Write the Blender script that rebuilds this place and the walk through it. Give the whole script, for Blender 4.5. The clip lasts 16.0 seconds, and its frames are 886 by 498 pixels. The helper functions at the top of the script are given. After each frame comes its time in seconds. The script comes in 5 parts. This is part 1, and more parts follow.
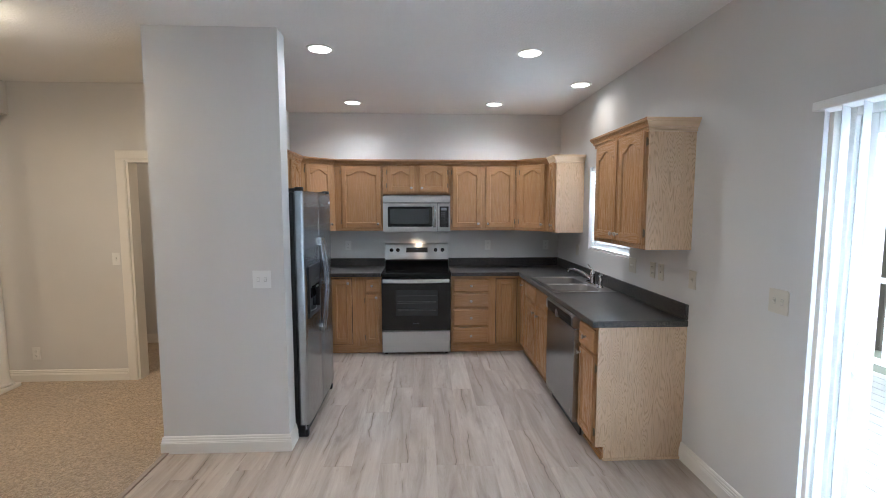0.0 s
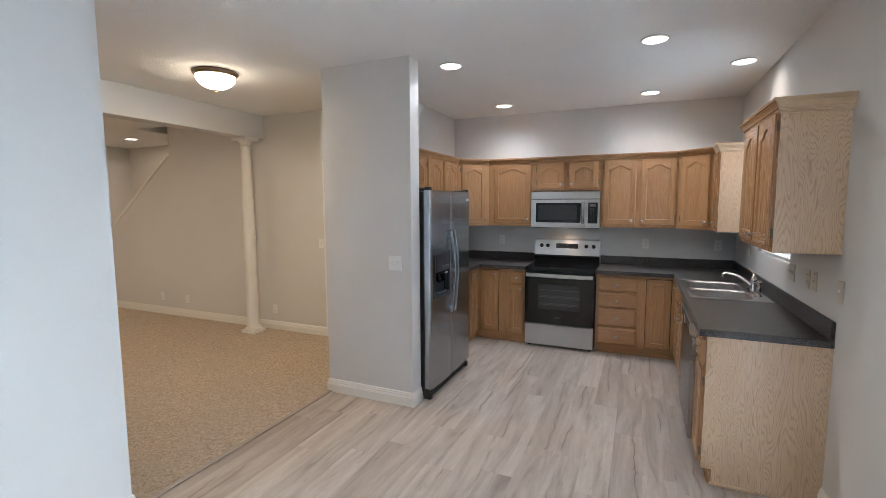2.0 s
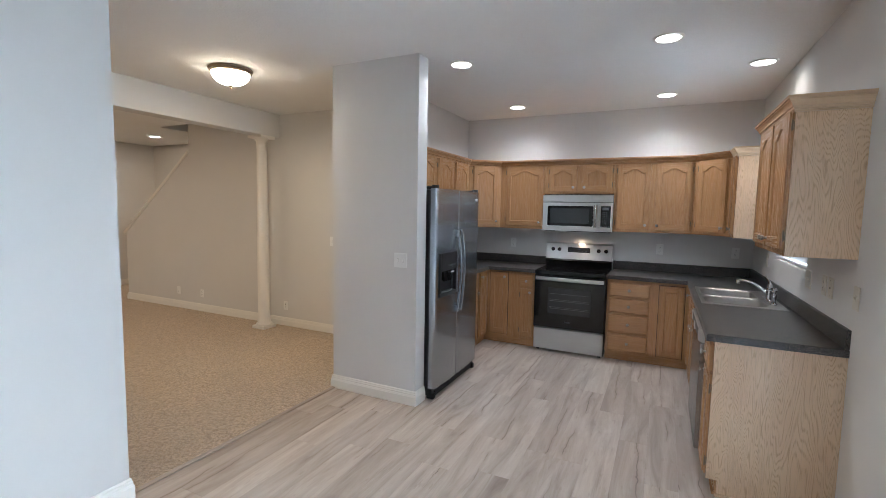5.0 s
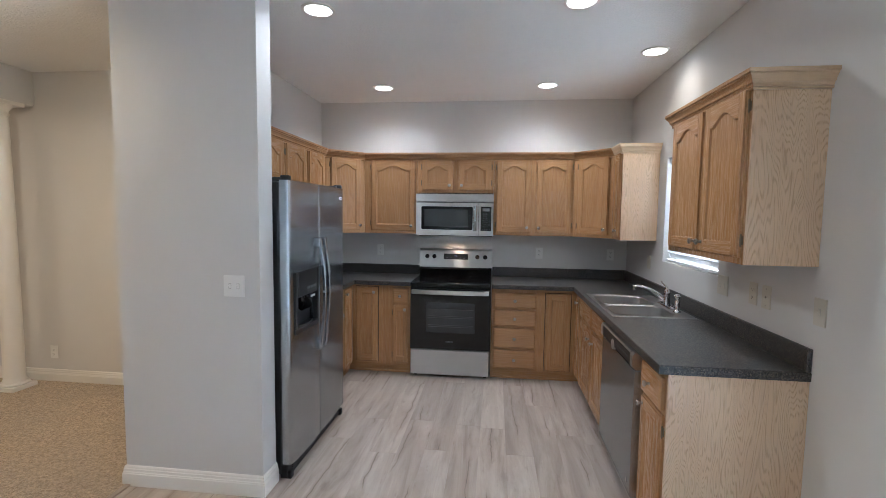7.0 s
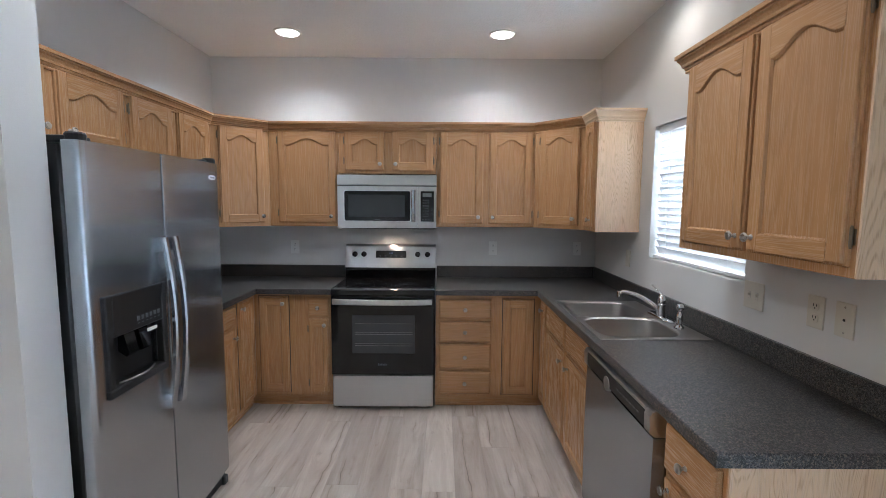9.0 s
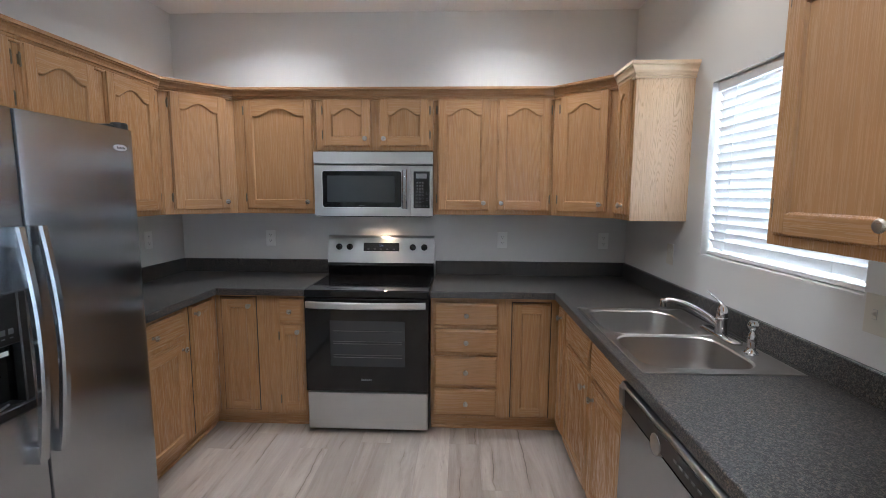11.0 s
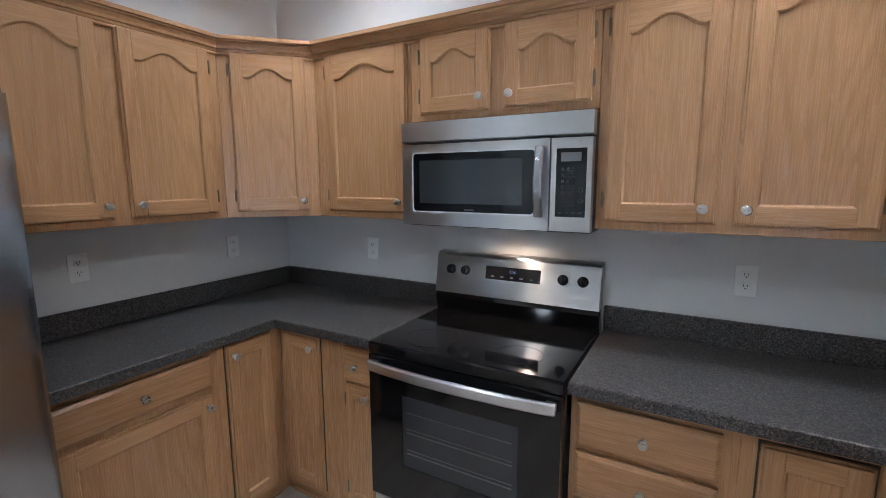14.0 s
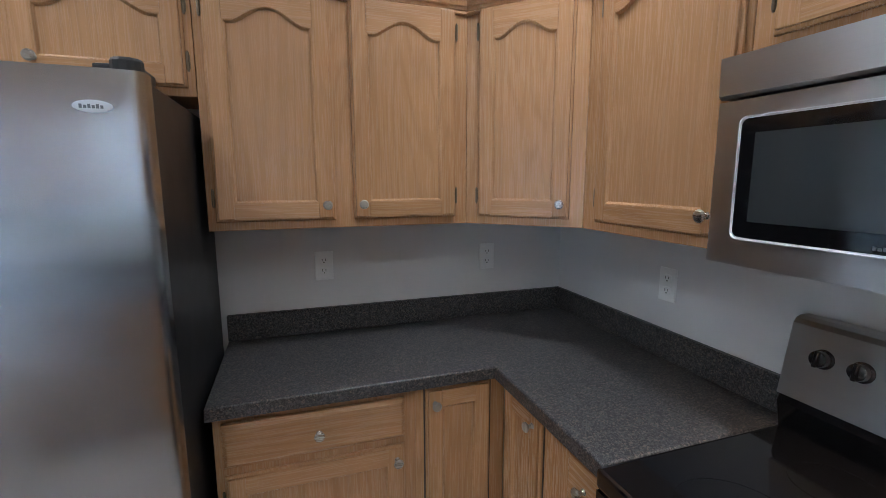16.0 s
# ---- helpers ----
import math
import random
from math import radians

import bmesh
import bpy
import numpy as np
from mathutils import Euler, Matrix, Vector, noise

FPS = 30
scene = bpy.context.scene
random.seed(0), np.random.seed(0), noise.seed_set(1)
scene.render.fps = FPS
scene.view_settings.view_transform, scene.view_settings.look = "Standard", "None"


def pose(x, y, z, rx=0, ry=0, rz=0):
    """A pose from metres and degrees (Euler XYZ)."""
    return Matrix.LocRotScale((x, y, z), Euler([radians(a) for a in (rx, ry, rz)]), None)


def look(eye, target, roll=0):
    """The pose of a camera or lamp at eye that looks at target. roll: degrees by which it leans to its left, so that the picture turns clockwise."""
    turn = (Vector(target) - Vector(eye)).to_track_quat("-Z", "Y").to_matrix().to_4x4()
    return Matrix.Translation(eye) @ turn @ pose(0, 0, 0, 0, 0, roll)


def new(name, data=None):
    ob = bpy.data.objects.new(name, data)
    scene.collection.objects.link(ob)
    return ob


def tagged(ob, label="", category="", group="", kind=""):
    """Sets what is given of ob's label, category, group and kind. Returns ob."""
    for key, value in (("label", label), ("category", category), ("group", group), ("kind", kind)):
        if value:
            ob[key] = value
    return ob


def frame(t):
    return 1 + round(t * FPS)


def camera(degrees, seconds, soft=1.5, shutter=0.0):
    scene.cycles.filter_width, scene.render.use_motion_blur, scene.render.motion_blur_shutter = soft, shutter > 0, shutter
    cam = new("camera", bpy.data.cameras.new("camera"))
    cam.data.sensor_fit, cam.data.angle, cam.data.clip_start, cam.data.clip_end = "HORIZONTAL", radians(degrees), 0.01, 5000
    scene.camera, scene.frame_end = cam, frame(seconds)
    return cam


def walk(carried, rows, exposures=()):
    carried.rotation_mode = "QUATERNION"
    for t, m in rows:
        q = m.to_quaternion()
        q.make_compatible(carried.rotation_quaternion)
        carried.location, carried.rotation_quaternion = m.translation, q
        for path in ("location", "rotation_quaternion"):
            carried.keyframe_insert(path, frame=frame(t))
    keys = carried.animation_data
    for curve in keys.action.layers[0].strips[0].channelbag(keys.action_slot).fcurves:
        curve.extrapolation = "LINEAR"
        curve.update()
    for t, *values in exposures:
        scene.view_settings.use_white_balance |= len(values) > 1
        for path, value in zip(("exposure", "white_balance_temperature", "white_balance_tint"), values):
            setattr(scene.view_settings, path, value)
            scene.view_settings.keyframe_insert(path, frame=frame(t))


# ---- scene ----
cam = camera(88.9, 16.0, 0.6)
PATH = [
    (0, (0.113, 0.058, 1.621), (0.203, 2.048, 1.439), -0.0),
    (0.5, (0.312, -0.022, 1.633), (0.172, 1.964, 1.442), 0.1),
    (1, (0.499, -0.057, 1.625), (0.132, 1.9, 1.434), 0.2),
    (1.5, (0.691, -0.067, 1.612), (0.098, 1.834, 1.422), 0.0),
    (2, (0.841, -0.104, 1.624), (0.045, 1.72, 1.426), -0.2),
    (2.5, (1.008, -0.177, 1.621), (0.035, 1.56, 1.427), -0.4),
    (3, (1.139, -0.217, 1.618), (0.041, 1.443, 1.421), -0.3),
    (3.2, (1.172, -0.22, 1.605), (0.04, 1.417, 1.413), -0.2),
    (5.3, (0.841, 0.05, 1.565), (0.059, 1.884, 1.399), 0.9),
    (5.5, (0.782, 0.145, 1.564), (0.064, 2.005, 1.403), 0.7),
    (6, (0.633, 0.327, 1.566), (0.086, 2.244, 1.407), 0.8),
    (6.5, (0.488, 0.507, 1.561), (0.13, 2.468, 1.407), 0.9),
    (7, (0.45, 0.757, 1.555), (0.221, 2.738, 1.403), 0.8),
    (7.5, (0.454, 1.057, 1.546), (0.315, 3.046, 1.396), 0.8),
    (8, (0.456, 1.29, 1.551), (0.409, 3.283, 1.392), 0.6),
    (8.5, (0.455, 1.522, 1.541), (0.455, 3.515, 1.371), 0.5),
    (9, (0.472, 1.689, 1.537), (0.476, 3.679, 1.34), 0.4),
    (9.2, (0.49, 1.746, 1.527), (0.492, 3.736, 1.324), 0.5),
    (11.3, (0.646, 2.371, 1.498), (0.524, 4.35, 1.239), 0.2),
    (11.5, (0.68, 2.426, 1.507), (0.504, 4.4, 1.238), 0.1),
    (12, (0.760, 2.559, 1.518), (0.418, 4.510, 1.239), -0.2),
    (12.5, (0.804, 2.766, 1.505), (0.284, 4.677, 1.227), -0.1),
    (13, (0.759, 3.049, 1.532), (0.109, 4.918, 1.239), -0.1),
    (13.5, (0.736, 3.321, 1.528), (-0.055, 5.135, 1.239), -0.2),
    (14, (0.740, 3.606, 1.527), (-0.234, 5.328, 1.229), -0.2),
    (14.5, (0.655, 3.845, 1.516), (-0.519, 5.437, 1.224), -0.0),
    (15, (0.522, 4.065, 1.555), (-0.863, 5.471, 1.230), 0.1),
    (15.2, (0.481, 4.116, 1.553), (-1.01, 5.41, 1.237), 0.2),
    (15.5, (0.427, 4.188, 1.556), (-1.207, 5.295, 1.236), 0.3),
    (16, (0.389, 4.332, 1.521), (-1.485, 4.961, 1.216), -0.1),
]
walk(cam, [(t, look(eye, target, roll)) for t, eye, target, roll in PATH],
     exposures=[(0.0, 0.53, 5450, 5), (3.0, 0.48, 5700, 6), (5.5, 0.50, 5450, 5), (9.0, 0.56, 5420, 5), (12.0, 0.56, 5520, 5), (13.0, 0.62, 5220, 4), (16.0, 0.70, 5240, 4)])

# ---- light ----
world = bpy.data.worlds.new("sky")
scene.world = world
world.use_nodes = True
wn = world.node_tree.nodes
sky = wn.new("ShaderNodeTexSky")
sky.sky_type, sky.sun_disc = "NISHITA", False
sky.sun_elevation, sky.sun_rotation = radians(40), radians(60)
wn["Background"].inputs["Strength"].default_value = 0.15
haze = wn.new("ShaderNodeHueSaturation")
haze.inputs["Saturation"].default_value = 0.25
world.node_tree.links.new(sky.outputs["Color"], haze.inputs["Color"])
world.node_tree.links.new(haze.outputs["Color"], wn["Background"].inputs["Color"])


def lamp(name, kind, m, power, colour, **more):
    data = bpy.data.lights.new(name, kind)
    data.energy, data.color = power, colour
    for key, value in more.items():
        if key == "size":
            data.size = value
        elif key == "size_y":
            data.shape, data.size_y = "RECTANGLE", value
        elif key == "disk":
            data.shape, data.size = "DISK", value
        elif key == "spread":
            data.spread = value
        elif key == "radius":
            data.shadow_soft_size = value
        elif key == "angle":
            data.angle = value
        elif key == "cone":
            data.spot_size = value
        elif key == "blend":
            data.spot_blend = value
    ob = new(name, data)
    ob.matrix_world = m
    return ob


CEIL = 2.73
DOWNLIGHTS = [(-0.60, 3.37), (0.89, 3.39), (1.545, 4.20), (-0.62, 4.99), (0.887, 5.0)]
DOME = (-2.467, 2.72)
# The last four are unseen fill, added to brighten the carpeted room.
LIVING_AND_FILL_LIGHTS = [(-7.05, 4.90), (-4.9, 2.3), (-6.9, 2.3), (-4.9, -0.4), (-6.9, -0.4)]
COOL, AMBER, WARM = (1.0, 0.945, 0.905), (1.0, 0.80, 0.62), (1.0, 0.71, 0.455)
lamp("sun_light", "SUN", look((20, 12, 18), (0, 0, 0)), 4.5, (1.0, 0.97, 0.92), angle=radians(3))
for lx, ly in DOWNLIGHTS:
    lamp("downlight_lamp", "AREA", pose(lx, ly, CEIL - 0.016), 1.6 if lx > 1.5 else 5.0, AMBER if lx > 1.5 else COOL, disk=0.15, spread=radians(138))
for lx, ly in LIVING_AND_FILL_LIGHTS:
    lamp("living_and_fill_lamp", "AREA", pose(lx, ly, CEIL - 0.016), 10.0, WARM, disk=0.14)
lamp("hall_lamp", "AREA", pose(-2.3, 4.95, CEIL - 0.02), 4.5, WARM, disk=0.14)
lamp("hood_lamp", "SPOT", pose(0.06, 5.36, 1.328), 4.4, (1.0, 0.66, 0.42), cone=radians(140), blend=0.8, radius=0.02)
lamp("dome_lamp", "AREA", pose(DOME[0], DOME[1], CEIL - 0.182), 14, (1.0, 0.735, 0.475), disk=0.20)
lamp("slider_daylight", "AREA", look((2.60, 0.80, 1.12), (0, 2.7, 0.85)), 58, (0.92, 0.968, 1.0), size=1.34, size_y=1.9)
lamp("window_daylight", "AREA", look((1.96, 4.08, 1.70), (0, 4.08, 1.45)), 17, (0.88, 0.95, 1.0), size=0.85, size_y=0.6)


# ---- materials ----
class Nodes:
    def __init__(self, name):
        self.material = bpy.data.materials.new(name)
        self.material.use_nodes = True
        self.tree = self.material.node_tree
        self.shader = self.tree.nodes["Principled BSDF"]

    def put(self, socket, value):
        if isinstance(value, bpy.types.NodeSocket):
            self.tree.links.new(value, socket)
        elif isinstance(value, (tuple, list)) and len(value) == 3 and socket.type == "RGBA":
            socket.default_value = (*value, 1)
        else:
            socket.default_value = value

    def add(self, kind, inputs=(), **settings):
        node = self.tree.nodes.new("ShaderNode" + kind)
        for key, value in settings.items():
            setattr(node, key, value)
        for key, value in dict(inputs).items():
            self.put(node.inputs[key], value)
        return node

    def place(self, scale=(1, 1, 1), scatter=True):
        co = self.add("TexCoord").outputs["Object"]
        if scatter:
            rnd = self.add("ObjectInfo").outputs["Random"]
            shift = self.add("VectorMath", {0: (17.3, 9.7, 23.1), 3: rnd}, operation="SCALE").outputs[0]
            co = self.add("VectorMath", {0: co, 1: shift}, operation="ADD").outputs[0]
        return self.add("Mapping", {"Vector": co, "Scale": scale}).outputs[0]

    def noise(self, where, scale, detail=3, rough=0.55, distort=0.0):
        return self.add("TexNoise", {"Vector": where, "Scale": scale, "Detail": detail, "Roughness": rough,
                                     "Distortion": distort}).outputs["Fac"]

    def ramp(self, fac, stops):
        node = self.add("ValToRGB", {"Fac": fac})
        el = node.color_ramp.elements
        while len(el) < len(stops):
            el.new(0.5)
        for e, (p, c) in zip(el, stops):
            e.position = p
            e.color = (*c, 1) if isinstance(c, tuple) else (c, c, c, 1)
        return node.outputs["Color"]

    def mix(self, fac, a, b, blend="MIX"):
        node = self.add("Mix", data_type="RGBA", blend_type=blend)
        for i, v in ((0, fac), (6, a), (7, b)):
            self.put(node.inputs[i], v)
        return node.outputs[2]

    def calc(self, op, a, b=0.0):
        return self.add("Math", {0: a, 1: b}, operation=op).outputs[0]

    def bump(self, height, strength, distance):
        self.put(self.shader.inputs["Normal"], self.add("Bump", {"Height": height, "Strength": strength,
                                                                "Distance": distance}).outputs[0])

    def set(self, **values):
        for key, value in values.items():
            self.put(self.shader.inputs[key.replace("_", " ").title().replace("Ior", "IOR")], value)
        return self.material


def paint(name, colour, rough=0.6, grain=260, bump=0.25, relief=0.0012):
    n = Nodes(name)
    w = n.place(scatter=False)
    wide = n.noise(w, 0.9, 4)
    base = n.mix(n.ramp(wide, [(0.3, 0.0), (0.7, 1.0)]), tuple(c * 0.965 for c in colour), tuple(min(1, c * 1.02) for c in colour))
    n.bump(n.calc("ADD", n.noise(w, grain, 2), n.calc("MULTIPLY", n.noise(w, grain / 5, 3), 0.8)), bump, relief)
    r = n.calc("ADD", n.calc("MULTIPLY", n.noise(w, 4), 0.12), rough - 0.06)
    return n.set(base_color=base, roughness=r)


def oak(name, dark, light, along="z", rings=26, contrast=1.0, rough=0.30, wide=5.0):
    n = Nodes(name)
    long = 0.5
    s = {"x": (long, wide, wide), "y": (wide, long, wide), "z": (wide, wide, long)}[along]
    w = n.place(s)
    body = n.noise(w, 0.8, 2, 0.45, 0.4)
    band = n.calc("SINE", n.calc("MULTIPLY", body, rings * 6.28 / 2))
    band = n.ramp(n.calc("ADD", n.calc("MULTIPLY", band, 0.5), 0.5), [(0.0, 0.0), (0.55, 0.20), (0.85, 0.65), (1.0, 1.0)])
    pore_scale = {"x": (7, 300, 300), "y": (300, 7, 300), "z": (300, 300, 7)}[along]
    pores = n.ramp(n.noise(n.place(pore_scale), 1.0, 3, 0.6), [(0.34, 1.0), (0.50, 0.0)])
    blotch = n.noise(n.place((2, 2, 1)), 1.5, 3)
    fac = n.calc("ADD", n.calc("MULTIPLY", band, 0.50 * contrast), n.calc("MULTIPLY", pores, 0.20 * contrast))
    fac = n.calc("ADD", fac, n.calc("MULTIPLY", n.calc("SUBTRACT", blotch, 0.5), 0.45))
    rnd = n.add("ObjectInfo").outputs["Random"]
    fac = n.calc("ADD", fac, n.calc("MULTIPLY", n.calc("SUBTRACT", rnd, 0.5), 0.22))
    base = n.mix(n.add("Clamp", {"Value": fac}).outputs[0], light, dark)
    n.bump(n.calc("SUBTRACT", 1.0, pores), 0.18, 0.0006)
    return n.set(base_color=base, roughness=n.calc("ADD", rough, n.calc("MULTIPLY", pores, 0.12)))


def make_veneer():
    n = Nodes("pale_oak_veneer")
    body = n.noise(n.place((5.5, 5.5, 0.75)), 0.9, 3, 0.45, 0.5)
    band = n.calc("ADD", n.calc("MULTIPLY", n.calc("SINE", n.calc("MULTIPLY", body, 400.0)), 0.5), 0.5)
    line = n.ramp(band, [(0.45, 0.0), (0.80, 0.55), (1.0, 1.0)])
    dash = n.ramp(n.noise(n.place((240, 240, 9)), 1.0, 3, 0.6), [(0.40, 0.15), (0.58, 1.0)])
    pores = n.ramp(n.noise(n.place((260, 260, 7)), 1.0, 2, 0.6), [(0.36, 1.0), (0.50, 0.0)])
    cloud = n.noise(n.place((3, 3, 1.2)), 1.6, 3)
    base = n.mix(n.ramp(cloud, [(0.35, 0.0), (0.68, 1.0)]), (0.70, 0.495, 0.322), (0.77, 0.585, 0.40))
    base = n.mix(n.calc("MULTIPLY", n.calc("MULTIPLY", line, dash), 0.60), base, (0.43, 0.265, 0.155))
    base = n.mix(n.calc("MULTIPLY", pores, 0.30), base, (0.40, 0.25, 0.14))
    n.bump(n.calc("SUBTRACT", 1.0, pores), 0.2, 0.0006)
    return n.set(base_color=base, roughness=n.calc("ADD", 0.24, n.calc("MULTIPLY", pores, 0.12)))


def metal(name, colour, rough, along="x", streak=0.10, bump=0.04, aniso=0.0, turn=0.0, wave=0.0):
    n = Nodes(name)
    s = {"x": (2.5, 420, 420), "y": (420, 2.5, 420), "z": (420, 420, 2.5)}[along]
    brush = n.noise(n.place(s), 1.0, 2)
    smear = n.noise(n.place((3, 3, 3)), 2.0, 3)
    r = n.calc("ADD", rough - streak / 2, n.calc("ADD", n.calc("MULTIPLY", brush, streak), n.calc("MULTIPLY", smear, 0.08)))
    base = n.mix(brush, tuple(c * 0.94 for c in colour), colour)
    if wave:
        n.bump(n.noise(n.place((1.0, 1.0, 11.0)), 1.0, 3, 0.6), wave, 0.004)
    else:
        n.bump(brush, bump, 0.0004)
    if aniso:
        n.put(n.shader.inputs["Tangent"], n.add("Tangent", direction_type="RADIAL", axis="Z").outputs[0])
    return n.set(base_color=base, metallic=1.0, roughness=r, anisotropic=aniso, anisotropic_rotation=turn)


def plain(name, colour, rough=0.4, metallic=0.0, dust=0.06, coat=0.0):
    n = Nodes(name)
    w = n.place((1, 1, 1))
    var = n.noise(w, 35, 4)
    base = n.mix(n.calc("MULTIPLY", var, dust), colour, tuple(c * 0.6 + 0.06 for c in colour))
    r = n.calc("ADD", rough, n.calc("MULTIPLY", n.calc("SUBTRACT", n.noise(w, 9, 3), 0.5), 0.12))
    return n.set(base_color=base, roughness=r, metallic=metallic, coat_weight=coat)


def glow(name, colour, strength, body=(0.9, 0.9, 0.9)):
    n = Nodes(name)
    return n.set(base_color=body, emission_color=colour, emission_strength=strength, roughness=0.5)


WALL = paint("greige_wall_paint", (0.66, 0.65, 0.635))
CEILING = paint("white_ceiling_paint", (0.82, 0.82, 0.81), 0.8, 70, 0.85, 0.004)
TRIM = paint("white_trim_paint", (0.80, 0.775, 0.725), 0.38, 120, 0.08)
OAK = oak("honey_oak", (0.240, 0.115, 0.048), (0.448, 0.250, 0.116), "z", 46, 0.40, 0.25)
OAK_H = oak("honey_oak_across", (0.240, 0.115, 0.048), (0.448, 0.250, 0.116), "x", 46, 0.40, 0.25)
VENEER = make_veneer()
VENEER_H = oak("pale_oak_across", (0.40, 0.255, 0.140), (0.70, 0.53, 0.35), "x", 26, 0.45)
STEEL = metal("brushed_steel_across", (0.55, 0.545, 0.54), 0.27, "x", 0.06, 0.0, 0.85, 0.25)
STEEL_V = metal("brushed_steel_upright", (0.425, 0.45, 0.48), 0.20, "z", 0.03, 0.0, 0.97, 0.0, 0.06)
SINK_STEEL = metal("sink_steel", (0.47, 0.455, 0.44), 0.27, "y", 0.08)
CHROME = metal("chrome", (0.75, 0.75, 0.76), 0.10, "x", 0.02, 0.0)
NICKEL = metal("satin_nickel", (0.47, 0.44, 0.40), 0.24, "x", 0.05)
BRONZE = metal("dark_hinge_metal", (0.20, 0.155, 0.105), 0.42, "z", 0.05)
BRASS = metal("antique_brass", (0.34, 0.27, 0.18), 0.36, "x", 0.05)
SILVER = plain("silver_badge", (0.74, 0.75, 0.77), 0.22, 0.0, 0.05)
BLACK = plain("black_plastic", (0.012, 0.012, 0.013), 0.42)
KNOB_BLACK = plain("black_knob_plastic", (0.006, 0.006, 0.007), 0.24, 0.0, 0.03)
BLACK_GLOSS = plain("black_glass", (0.006, 0.006, 0.007), 0.07, 0.0, 0.03)
DARK_WINDOW = plain("tinted_oven_glass", (0.035, 0.038, 0.042), 0.08, 0.0, 0.03)
GREY_WINDOW = plain("grey_screen_glass", (0.042, 0.046, 0.048), 0.10, 0.0, 0.03)
KEY_GREY = plain("grey_print", (0.16, 0.165, 0.175), 0.5)
BURNER = plain("burner_print", (0.016, 0.016, 0.017), 0.2)
RACK = plain("rack_wire", (0.11, 0.11, 0.115), 0.4)
ALMOND = plain("almond_plastic", (0.62, 0.58, 0.50), 0.35)
WHITE_PLASTIC = plain("white_plastic", (0.80, 0.80, 0.78), 0.35)
# Near-black brown that stands for shade round the corner doors.
GAP_SHADE = plain("oak_gap_shade", (0.045, 0.024, 0.012), 0.6)
# Grey that puts the shade round switch toggles into colour.
PLATE_SHADE = plain("plate_recess_shade", (0.42, 0.41, 0.39), 0.5)
SLOT = plain("slot_dark", (0.03, 0.03, 0.03), 0.6)
VINYL = plain("white_vinyl", (0.82, 0.82, 0.81), 0.35)
LENS = glow("lamp_lens", (1.0, 0.95, 0.88), 9.0)
BOWL = glow("lit_glass_bowl", (1.0, 0.765, 0.51), 21)
CLOCK = glow("clock_digits", (0.35, 0.55, 1.0), 0.22, (0.02, 0.02, 0.03))
OAK_STRIP = oak("grey_brown_strip", (0.25, 0.19, 0.145), (0.40, 0.325, 0.265), "y", 20, 0.5)


def make_laminate():
    n = Nodes("charcoal_laminate")
    w = n.place(scatter=False)
    warp = n.add("TexNoise", {"Vector": w, "Scale": 90.0, "Detail": 2.0}).outputs["Color"]
    w2 = n.add("VectorMath", {0: w, 1: n.add("VectorMath", {0: warp, 3: 0.009}, operation="SCALE").outputs[0]}, operation="ADD").outputs[0]
    chip = n.add("SeparateColor", {"Color": n.add("TexVoronoi", {"Vector": w2, "Scale": 250}).outputs["Color"]}).outputs
    grit = n.add("SeparateColor", {"Color": n.add("TexVoronoi", {"Vector": w2, "Scale": 520}).outputs["Color"]}).outputs
    base = n.ramp(grit[0], [(0.20, (0.016, 0.016, 0.017)), (0.55, (0.043, 0.040, 0.042)), (0.80, (0.078, 0.076, 0.074)), (0.95, (0.145, 0.135, 0.125))])
    base = n.mix(n.ramp(chip[0], [(0.66, 0.0), (0.70, 0.75)]), base, (0.098, 0.095, 0.092))
    base = n.mix(n.ramp(chip[1], [(0.86, 0.0), (0.89, 0.85)]), base, (0.175, 0.142, 0.112))
    base = n.mix(n.ramp(chip[2], [(0.76, 0.0), (0.80, 0.85)]), base, (0.010, 0.010, 0.011))
    cloud = n.noise(w, 40, 3)
    n.bump(n.noise(w, 300, 2), 0.15, 0.0006)
    return n.set(base_color=base, roughness=n.calc("ADD", 0.34, n.calc("MULTIPLY", cloud, 0.1)))


def make_carpet():
    n = Nodes("beige_carpet_pile")
    w = n.place(scatter=False)
    tuft = n.noise(w, 62, 6, 0.85, 0.4)
    base = n.ramp(tuft, [(0.34, (0.15, 0.10, 0.062)), (0.44, (0.41, 0.305, 0.20)), (0.54, (0.62, 0.487, 0.343)), (0.66, (0.85, 0.705, 0.53))])
    fleck = n.add("SeparateColor", {"Color": n.add("TexVoronoi", {"Vector": w, "Scale": 210}).outputs["Color"]}).outputs[0]
    base = n.mix(n.ramp(fleck, [(0.80, 0.0), (0.92, 0.5)]), base, (0.25, 0.175, 0.105))
    trod = n.ramp(n.noise(w, 2.2, 4), [(0.40, 0.0), (0.68, 0.30)])
    base = n.mix(trod, base, (0.45, 0.355, 0.25))
    h = n.calc("ADD", tuft, n.calc("MULTIPLY", n.noise(w, 26, 3), 0.5))
    n.bump(h, 1.0, 0.016)
    return n.set(base_color=base, roughness=0.95, sheen_weight=0.25)


